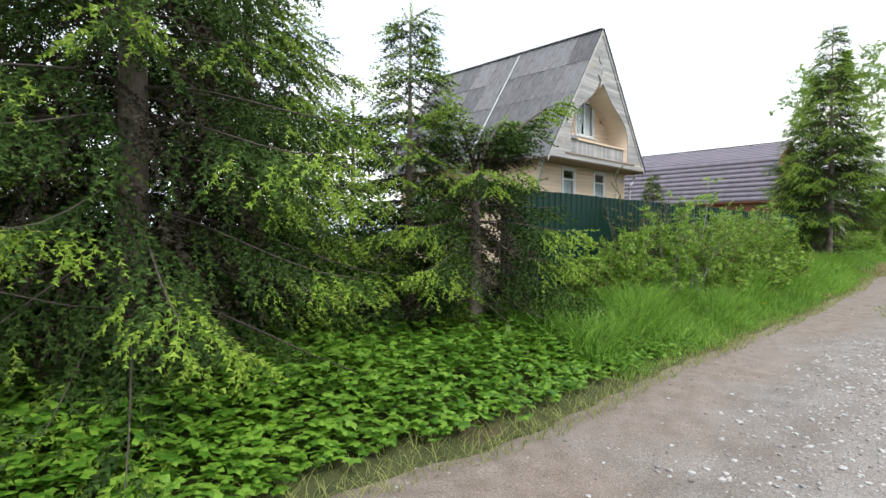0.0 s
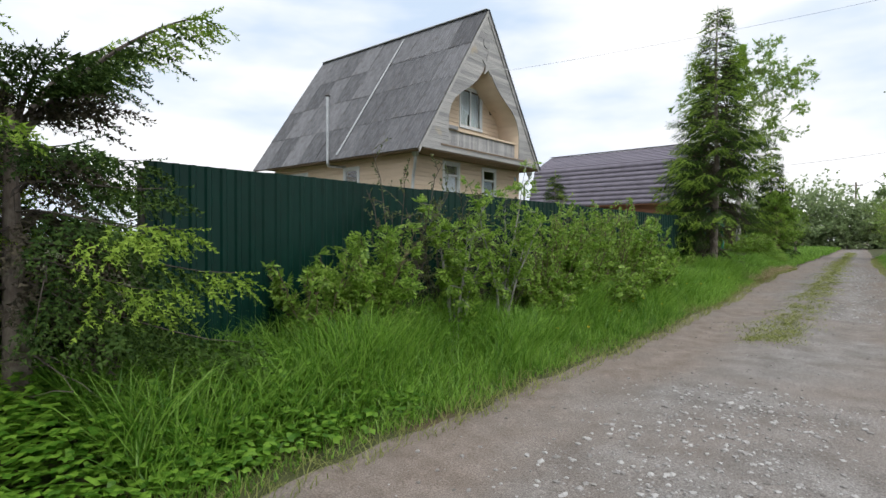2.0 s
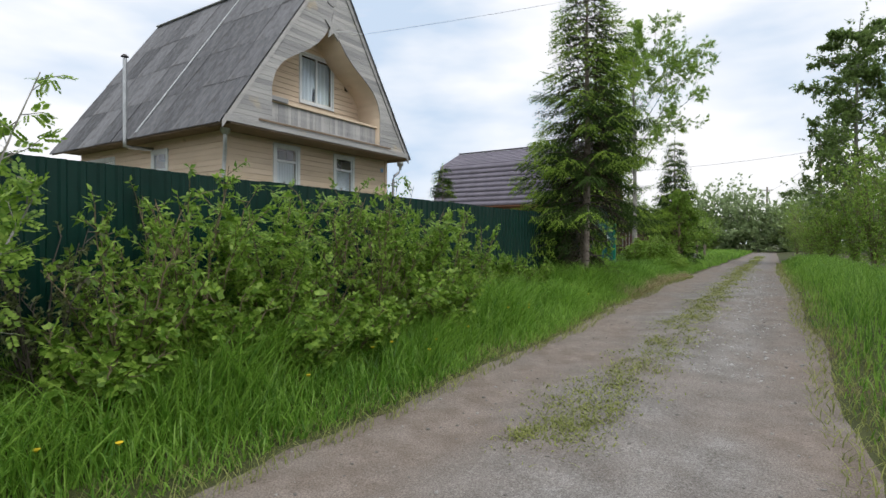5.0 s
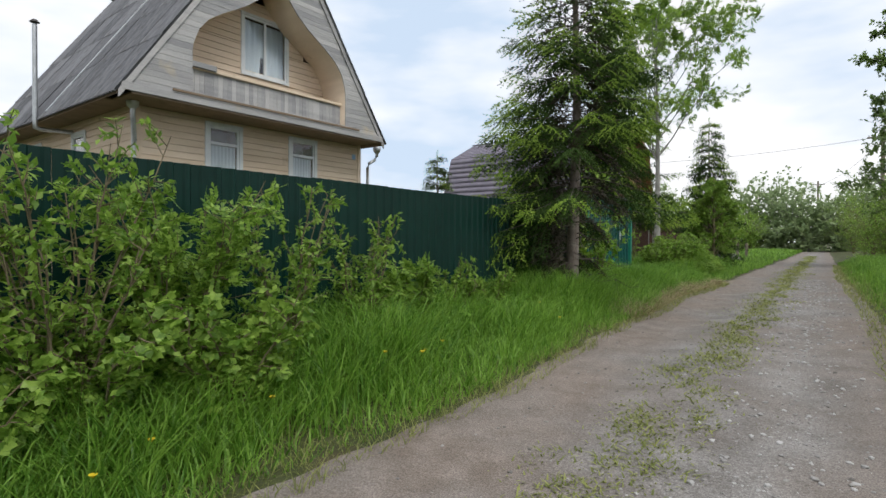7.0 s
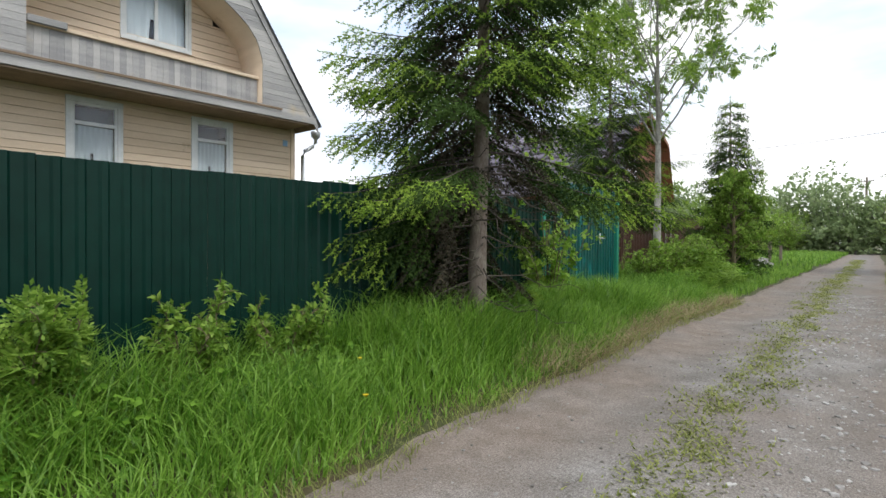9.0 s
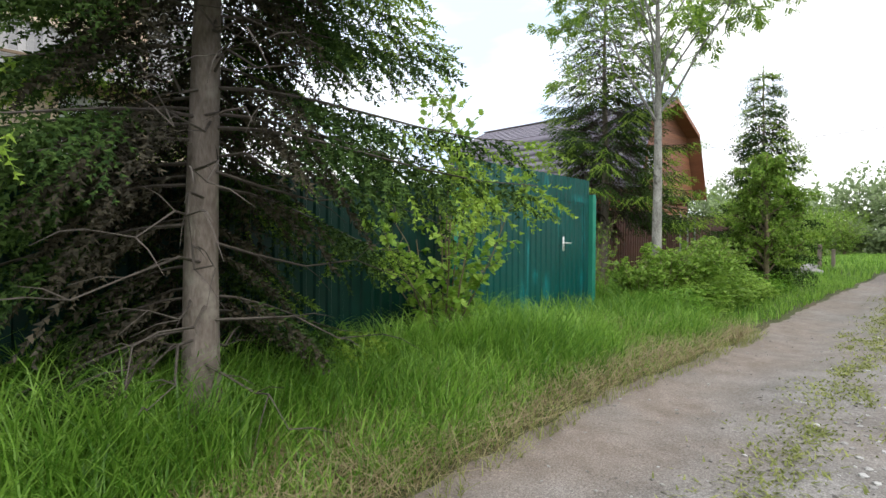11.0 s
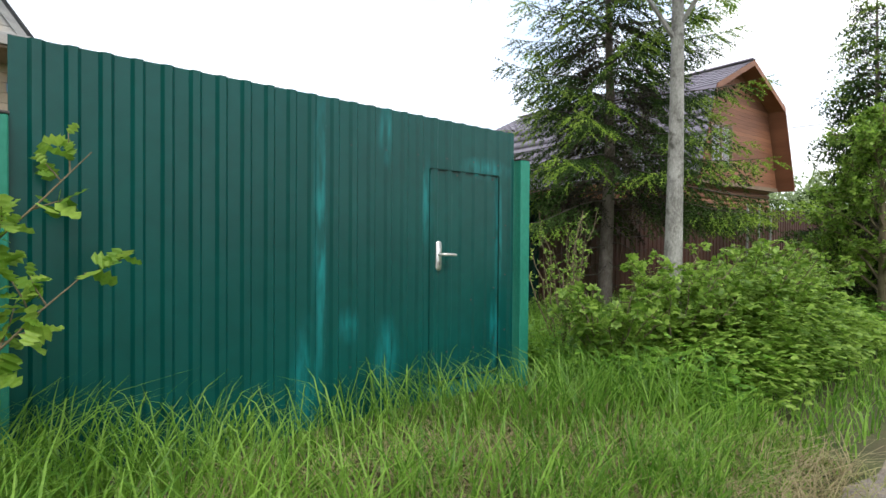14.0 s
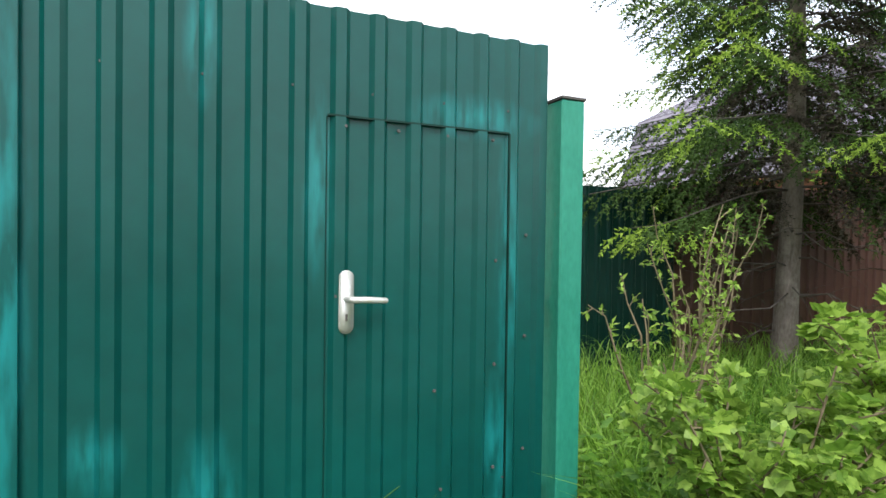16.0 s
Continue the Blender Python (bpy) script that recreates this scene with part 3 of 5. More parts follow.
def wall_with_holes(name, u0, u1, z0, z1, holes, place, material, parent, thick=0.14, step=0.15, label=""):
    """Lapped boards with openings; place maps (u, depth, z) to the house."""
    z = z0
    while z < z1 - 0.01:
        zt = min(z + step, z1)
        spans = [(u0, u1)]
        for a, b, c, d in holes:
            if c < (z + zt) / 2 < d:
                spans = [s for p, q in spans for s in ((p, min(q, a)), (max(p, b), q)) if s[1] - s[0] > 0.02]
        for p, q in spans:
            V = [place(u, dd, zz) for u in (p, q) for dd, zz in ((-0.022, z), (-0.006, zt - 0.006), (thick, z), (thick, zt))]
            part_np("board", V, [(0, 1, 5, 4), (2, 6, 7, 3), (1, 3, 7, 5), (0, 4, 6, 2), (0, 2, 3, 1), (4, 5, 7, 6)], material, parent)
        z = zt


def timber_house():
    h = tagged(new("timber_house"), "cream timber house with a steep grey slate roof", "house")
    wx0, wx1 = 16.80, 23.27
    front_w = [(WIN1, WIN1 + 0.78, 2.55, 4.0), (WIN2, WIN2 + 0.76, 2.55, 4.0)]
    wall = new("front_wall")
    wall.parent = h
    upper = (19.33, 20.60, 5.48, 6.90)
    wall_with_holes("front", wx0, wx1, 0.3, 4.35, front_w, lambda u, d, z: (u, YW + d, z), M_SIDING, wall)
    wall_with_holes("front", HX - 2.2, HX + 2.2, 4.35, 6.2, [upper], lambda u, d, z: (u, YW + d, z), M_SIDING, wall)
    wall_with_holes("front", HX - 1.45, HX + 1.45, 6.2, 7.3, [upper], lambda u, d, z: (u, YW + d, z), M_SIDING, wall)
    for x in (wx0 - 0.02, wx1 - 0.10):
        box("corner_board", (x, x + 0.12, YW - 0.05, YW + 0.08, 0.3, 4.3), M_SIDING, h, "", 0.006)
    side = new("side_wall")
    side.parent = h
    sw = [(15.12, 15.82, 2.5, 3.85), (18.2, 19.9, 2.5, 3.85)]
    wall_with_holes("side", YW, YB - 0.5, 0.3, 4.35, sw, lambda u, d, z: (wx0 + d, u, z), M_SIDING, side)
    part("back_wall", box_bm(wx0, wx1, YB - 0.5, YB - 0.38, 0.3, 4.3), M_SIDING, h)
    part("far_wall", box_bm(wx1 - 0.12, wx1, YW + 0.16, YB - 0.5, 0.3, 4.3), M_SIDING, h)
    part("floor_slab", box_bm(wx0 + 0.15, wx1 - 0.15, YW + 0.2, YB - 0.6, 4.36, 4.42), M_SOFFIT, h)
    part("foundation", box_bm(wx0, wx1, YW, YB - 0.4, 0.0, 0.3), M_STONE, h)
    for a, b, c, d in front_w:
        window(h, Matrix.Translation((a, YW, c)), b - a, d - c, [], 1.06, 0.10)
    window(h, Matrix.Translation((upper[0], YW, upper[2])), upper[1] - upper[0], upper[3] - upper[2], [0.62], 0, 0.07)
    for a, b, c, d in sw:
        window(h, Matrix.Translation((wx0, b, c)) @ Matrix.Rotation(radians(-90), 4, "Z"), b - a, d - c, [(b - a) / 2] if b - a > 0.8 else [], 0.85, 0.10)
    # gable boarding with the arched opening, board by board
    gable = new("gable")
    gable.parent = h
    z = 4.33
    step = 0.125
    while z < ZR - 0.12:
        zt = min(z + step, ZR - 0.06)
        for s in (-1, 1):
            o0, o1 = roof_half(z) - 0.05, roof_half(zt) - 0.05
            i0, i1 = cut_half(z), cut_half(zt)
            if z < CUT_Z[0]:
                i0 = i1 = 0
            if o0 > i0 + 0.02:
                q = [(HX + s * i0, z), (HX + s * o0, z), (HX + s * max(o1, i1), zt - 0.005), (HX + s * i1, zt - 0.005)]
                slant_board("board", q if s > 0 else q[::-1], YF + 0.03 + 0.004 * random.random(), YF + 0.055, M_GREYWOOD, gable)
        z = zt
    # soffit of the arch, following its curve
    for s in (-1, 1):
        zs = np.linspace(CUT_Z[0], CUT_Z[-1], 26)
        A = np.array([(HX + s * cut_half(q), YF + 0.057, q) for q in zs])
        Bk = A + [0, YW - YF - 0.06, 0]
        n = len(zs)
        i = np.arange(n - 1)
        out = np.array([s * 0.02, 0, 0.01])
        V = np.concatenate([A, Bk, A + out, Bk + out])
        F = np.concatenate([np.stack([i, i + 1, i + 1 + n, i + n], 1), np.stack([i + 2 * n, i + 3 * n, i + 1 + 3 * n, i + 1 + 2 * n], 1), np.stack([i, i + 2 * n, i + 1 + 2 * n, i + 1], 1)])
        part_np("arch_lining", V, F, M_SIDING, h, "cream boarded lining of the arch", True)
    # balcony front of upright boards, with its rails
    pan = new("balcony_front")
    pan.parent = h
    x = HX - 2.12
    while x < HX + 2.08:
        x1 = min(x + 0.11, HX + 2.12)
        board("upright_board", x + 0.003, x1, YF + 0.22 + 0.006 * random.random(), YF + 0.25, 4.46, 5.0, M_GREYWOOD, pan)
        x = x1
    box("balcony_rail", (HX - 2.13, HX + 2.13, YF + 0.16, YF + 0.30, 5.0, 5.07), M_SIDING, h, "", 0.008)
    box("rail_end", (HX - 2.13, HX - 1.55, YF + 0.10, YF + 0.17, 5.02, 5.14), M_GREYWOOD, h, "", 0.01)
    box("balcony_floor", (HX - 2.13, HX + 2.13, YF + 0.25, YW - 0.03, 4.40, 4.45), M_SOFFIT, h)
    box("vent", (21.88, 22.12, YW - 0.03, YW - 0.022, 5.5, 5.84), M_DARKMETAL, h, "small dark square vent")
    box("vent", (17.28, 17.52, YW - 0.03, YW - 0.022, 5.5, 5.84), M_DARKMETAL, h, "small dark square vent")
    box("fascia", (HX - HALF + 0.05, HX + HALF - 0.05, YF - 0.01, YF + 0.028, 4.20, 4.36), M_GREYWOOD, h, "weathered grey board under the gable", 0.006)
    box("ledge", (HX - 2.6, HX + 2.6, YF - 0.05, YF - 0.012, 4.37, 4.42), M_SOFFIT, h, "", 0.006)
    box("soffit", (HX - HALF + 0.25, HX + HALF - 0.25, YF + 0.03, YW - 0.03, 4.16, 4.195), M_SOFFIT, h)
    box("side_soffit", (HX - HALF + 0.10, wx0 - 0.03, YW, YB - 0.3, 4.18, 4.22), M_SOFFIT, h)
    # star ornament and lamp arm over the window
    bm = bmesh.new()
    ring = [bm.verts.new((HX + r * math.sin(a), YF - 0.02, 7.55 + r * math.cos(a) * 1.25)) for k in range(10) for a in [k * math.pi / 5] for r in [0.34 if k % 2 == 0 else 0.13]]
    f = bm.faces.new(ring)
    r = bmesh.ops.extrude_face_region(bm, geom=[f])
    bmesh.ops.translate(bm, vec=(0, 0.045, 0), verts=[e for e in r["geom"] if isinstance(e, bmesh.types.BMVert)])
    part("star_ornament", bm, M_GREYWOOD, h, "carved wooden star at the arch top")
    V, F = tube([(HX + 0.05, YF, 7.45), (HX + 0.4, YF - 0.35, 7.47), (HX + 0.7, YF - 0.5, 7.47)], [0.012, 0.012, 0.012])
    part_np("bracket", V, F, M_WHITE, h, "thin white wire bracket")
    bm = bmesh.new()
    bmesh.ops.create_cone(bm, cap_ends=True, segments=20, radius1=0.19, radius2=0.19, depth=0.03, matrix=Matrix.Translation((HX - 0.05, YF + 0.02, 8.35)) @ Matrix.Rotation(radians(90), 4, "X"))
    part("round_ornament", bm, M_GREYWOOD, h, "round board ornament near the ridge")
    box("number_plate", (22.95, 23.08, YW - 0.035, YW - 0.023, 3.75, 3.9), M_PLATE, h, "small blue house number plate", 0.003)
    # roof deck and verge boards
    L = math.hypot(HALF, ZR - ZE)
    for s in (-1, 1):
        q = [(HX, ZR - 0.07), (HX + s * HALF, ZE - 0.07), (HX + s * HALF, ZE - 0.02), (HX, ZR - 0.02)]
        slant_board("roof_deck", q if s < 0 else q[::-1], YF + 0.06, YB, M_SOFFIT, h)
        q = [(HX, ZR - 0.20), (HX + s * HALF, ZE - 0.16), (HX + s * HALF, ZE + 0.01), (HX, ZR + 0.01)]
        slant_board("verge_board", q if s < 0 else q[::-1], YF - 0.005, YF + 0.028, M_GREYWOOD, h)
    box("ridge_cap", (HX - 0.13, HX + 0.13, YF - 0.02, YB + 0.02, ZR + 0.01, ZR + 0.06), M_ZINC, h, "pale metal ridge cap", 0.02)
    # back gable
    bm = bmesh.new()
    bm.faces.new([bm.verts.new(v) for v in ((HX - HALF, YB - 0.3, ZE), (HX + HALF, YB - 0.3, ZE), (HX, YB - 0.3, ZR - 0.05))])
    part("back_gable", bm, M_GREYWOOD, h)
    # slate sheets: four courses, overlapping upwards
    cols = 9
    for s in (-1, 1):
        slope = new("roof")
        slope.parent = h
        cw = (YB - YF + 0.06) / cols
        cl = L / 4 + 0.10
        nw = 8 * 6
        u = np.linspace(0, cw + 0.02, nw + 1)
        wave = 0.022 * np.cos(u / cw * 8 * 2 * math.pi)
        rows = []
        for vv, lift in ((0, 0.014), (cl, 0.0)):
            rows.append(np.stack([u, np.full(nw + 1, vv), wave + lift], 1))
        V = np.concatenate(rows + [r - [0, 0, 0.012] for r in rows])
        n = nw + 1
        i = np.arange(nw)
        F = np.concatenate([np.stack([i, i + 1, i + 1 + n, i + n], 1), np.stack([i + 2 * n, i + 3 * n, i + 1 + 3 * n, i + 1 + 2 * n], 1), np.stack([i, i + 2 * n, i + 1 + 2 * n, i + 1], 1)])
        me = mesh_np("slate_sheet", V, F, M_SLATE, False)
        # local axes: u along the ridge, v up the slope, w outward
        vdir = Vector((-s * HALF, 0, ZR - ZE)).normalized()
        udir = Vector((0, 1, 0)) if s < 0 else Vector((0, -1, 0))
        wdir = udir.cross(vdir) if s < 0 else udir.cross(vdir)
        if wdir.z < 0:
            wdir = -wdir
        for r in range(4):
            for c in range(cols):
                y = (YF - 0.03 + c * cw) if s < 0 else (YB + 0.03 - c * cw)
                base = Vector((HX + s * HALF, y, ZE)) + vdir * (r * L / 4 - (0.06 if r == 0 else 0.08)) + wdir * (0.022 + 0.004 * (c % 2) + 0.01 * random.random())
                ob = new("slate_sheet", me)
                ob.parent = slope
                ob.matrix_basis = Matrix(((udir.x, vdir.x, wdir.x, base.x), (udir.y, vdir.y, wdir.y, base.y), (udir.z, vdir.z, wdir.z, base.z), (0, 0, 0, 1)))
    V = [(HX - HALF * (1 - f) - 0.055, y, ZE + (ZR - ZE) * f + 0.04) for y in (15.42, 15.52) for f in (0.02, 0.97)]
    V += [(x + 0.02, y, z - 0.015) for x, y, z in V]
    part_np("pale_strip", V, [(0, 2, 3, 1), (4, 5, 7, 6), (0, 1, 5, 4), (2, 6, 7, 3), (0, 4, 6, 2), (1, 3, 7, 5)], M_ZINC, h, "pale metal strip down the slate slope")
    # stove pipe on the side wall, passing the eave
    px, py = 16.0, 15.85
    V, F = tube([(px + 0.9, py, 3.98), (px + 0.1, py, 3.94), (px, py, 3.97), (px, py, 4.1), (px, py, 6.42)], [0.055] * 5, 12)
    pipe = part_np("stove_pipe", V, F, M_ZINC, h, "galvanised stove pipe with a small cowl", True)
    bm = bmesh.new()
    bmesh.ops.create_cone(bm, cap_ends=True, segments=16, radius1=0.11, radius2=0.04, depth=0.07, matrix=Matrix.Translation((px, py, 6.50)))
    part("cowl", bm, M_DARKMETAL, pipe)
    # rainwater heads and pipes at both front corners
    for x, y, out in ((wx0 - 0.18, YW - 0.30, 0), (wx1 + 0.45, YW - 0.25, 1)):
        if out:
            P = [(x + 0.05, y, 4.12), (x + 0.05, y, 3.92), (x - 0.04, y, 3.80), (x - 0.28, y, 3.66), (x - 0.34, y, 3.52), (x - 0.34, y, 2.2), (x - 0.34, y, 0.3)]
        else:
            P = [(x, y, 4.05), (x, y, 3.9), (x + 0.04, y + 0.06, 3.7), (x + 0.10, y + 0.18, 3.45), (x + 0.10, y + 0.2, 3.2), (x + 0.10, y + 0.2, 0.3)]
        V, F = tube(P, [0.05] * len(P), 10)
        dp = part_np("drainpipe", V, F, M_ZINC, h, "galvanised rain pipe", True)
        V, F = tube([(P[0][0], P[0][1], 4.0), (P[0][0], P[0][1], 4.06), (P[0][0], P[0][1], 4.18), (P[0][0], P[0][1], 4.20)], [0.05, 0.11, 0.13, 0.12], 12)
        part_np("hopper", V, F, M_ZINC, dp, "", True)


WIN1, WIN2 = 18.43, 20.77
timber_house()


# ---- the plank house with a gambrel roof ----
def plank_house():
    h = tagged(new("plank_house"), "stained plank house with a purple-brown gambrel roof", "house")
    cx, y0, y1 = 42.95, 10.6, 21.8
    prof = [(-3.45, 3.7), (-2.5, 6.6), (0.0, 7.82), (2.5, 6.6), (3.45, 3.7)]
    part("ground_floor", box_bm(cx - 2.9, cx + 2.9, y0 + 0.9, y1 - 0.5, 0.2, 3.9), M_LOG, h)
    logs = new("log_front")
    logs.parent = h
    for k in range(17):
        V, F = tube([(cx - 3.2, y0 + 0.86, 0.4 + k * 0.2), (cx + 3.2, y0 + 0.86, 0.4 + k * 0.2)], [0.105, 0.105], 8)
        part_np("log", V, F, M_LOG, logs, "", True)
    front = new("gable")
    front.parent = h
    z = 3.72
    while z < 7.7:
        zt = min(z + 0.14, 7.75)
        w = [float(np.interp(q, [3.7, 6.6, 7.82], [3.3, 2.4, 0.02])) for q in (z, zt)]
        spans = [((cx - w[0], cx - w[1]), (cx + w[0], cx + w[1]))]
        if 4.2 < z < 5.55:
            spans = [((cx - w[0], cx - w[1]), (cx - 1.75, cx - 1.75)), ((cx - 0.4, cx - 0.4), (cx + w[0], cx + w[1]))]
        for (a0, a1), (b0, b1) in spans:
            slant_board("plank", [(a0, z), (b0, z), (b1, zt - 0.008), (a1, zt - 0.008)], y0 + 0.55, y0 + 0.60, M_LOG, front)
        z = zt
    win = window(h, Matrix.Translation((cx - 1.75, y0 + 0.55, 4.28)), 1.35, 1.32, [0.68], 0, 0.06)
    for o in list(win.children):
        if o.name.split(".")[0] in ("frame", "mullion", "casing"):
            o.data.materials[0] = M_SOFFIT
        elif o.name.split(".")[0] == "curtain":
            bpy.data.objects.remove(o)
    part("jetty", box_bm(cx - 3.25, cx + 3.25, y0 + 0.5, y0 + 0.95, 3.58, 3.71), M_SOFFIT, h)
    # roof: four slopes of stepped tile sheets
    for k in range(4):
        (xa, za), (xb, zb) = prof[k], prof[k + 1]
        slope = new("roof")
        slope.parent = h
        L = math.hypot(xb - xa, zb - za)
        n = max(4, round(L / 0.35))
        nx, nz = -(zb - za) / L, (xb - xa) / L
        up = k < 2
        for i in range(n):
            s0, s1 = i / n, (i + 1) / n
            lo, hi = (0.045, 0.015) if up else (0.015, 0.045)
            q = [(cx + xa + (xb - xa) * s0 + nx * lo, za + (zb - za) * s0 + nz * lo), (cx + xa + (xb - xa) * s1 + nx * hi, za + (zb - za) * s1 + nz * hi),
                 (cx + xa + (xb - xa) * s1 - nx * 0.02, za + (zb - za) * s1 - nz * 0.02), (cx + xa + (xb - xa) * s0 - nx * 0.02, za + (zb - za) * s0 - nz * 0.02)]
            ny = 60
            ys = np.linspace(y0, y1, ny)
            wv = 0.012 * np.sin(ys * 2 * math.pi / 0.36)
            V = np.array([(x + nx * o, y, z + nz * o) for (x, z), wav in zip(q, (1, 1, 0, 0)) for y, o in zip(ys, wv * wav)])
            a = np.arange(ny - 1)
            F = np.concatenate([np.stack([a + p * ny, a + 1 + p * ny, a + 1 + r * ny, a + r * ny], 1) for p, r in ((0, 1), (1, 2), (2, 3), (3, 0))])
            part_np("tile_course", V, F, M_ROOF, slope, "", True)
        slant_board("verge_board", [(cx + xa, za - 0.16), (cx + xb, zb - 0.16), (cx + xb, zb + 0.03), (cx + xa, za + 0.03)], y0 - 0.03, y0, M_LOG, h)
        slant_board("lining", [(cx + xa, za - 0.10), (cx + xb, zb - 0.10), (cx + xb, zb - 0.03), (cx + xa, za - 0.03)], y0 + 0.002, y1 - 0.05, M_LOG, h)
    box("ridge_cap", (cx - 0.12, cx + 0.12, y0 - 0.02, y1 + 0.02, 7.86, 7.92), M_ROOF, h, "", 0.02)
    bm = bmesh.new()
    bm.faces.new([bm.verts.new((cx + x, y1 - 0.3, z)) for x, z in prof])
    part("back_gable", bm, M_LOG, h)


plank_house()


def brown_gate():
    g = tagged(new("double_gate"), "dark brown sheet double gate between pale posts", "gate")
    g.matrix_world = Matrix.Translation((36.02, 7.69, 0.38))
    for x in (0.02, 0.60):
        V, F = profile_sheet(0.56, 1.98)
        V[:, 0] += x
        part_np("leaf_sheet", V, F, M_BROWN, g)
    for x in (0.0, 0.58, 1.17):
        box("post", (x - 0.02, x + 0.02, -0.05, -0.02, -0.1, 2.12), M_ZINC, g, "pale steel upright", 0.004)
    box("latch", (0.61, 0.70, -0.06, -0.045, 0.9, 0.93), M_NICKEL, g)


brown_gate()


# ---- plants ----
rng = np.random.default_rng(7)


def needle_twig(n=12, seed=3):
    """A twig of length 1 along x with needles all round."""
    r = np.random.default_rng(seed)
    V, F = [], []
    for k in range(n):
        s = 0.04 + 0.92 * (k + r.random() * 0.6) / n
        a = k * 2.4 + r.random() * 0.5
        ln = 0.15 * (1.0 - 0.35 * s) + 0.03
        d = np.array([0.62, 0.80 * math.cos(a), 0.80 * math.sin(a) * 0.7 + 0.12])
        d /= np.linalg.norm(d)
        w = np.cross(d, [0.3, math.sin(a), -math.cos(a)])
        w *= 0.046 / (np.linalg.norm(w) + 1e-9)
        b = np.array([s, 0, 0])
        V += [b - w, b + w, b + d * ln]
        F.append((3 * k, 3 * k + 1, 3 * k + 2))
    m = len(V)
    V += [(0, 0.010, 0), (0, -0.010, 0.008), (1.04, 0, 0)]
    F.append((m, m + 1, m + 2))
    return np.array(V, float), np.array(F)


TWIG = needle_twig()
TWIG_FAR = needle_twig(8, 5)
TWIG_FAR[0][:, 1:] *= 1.7


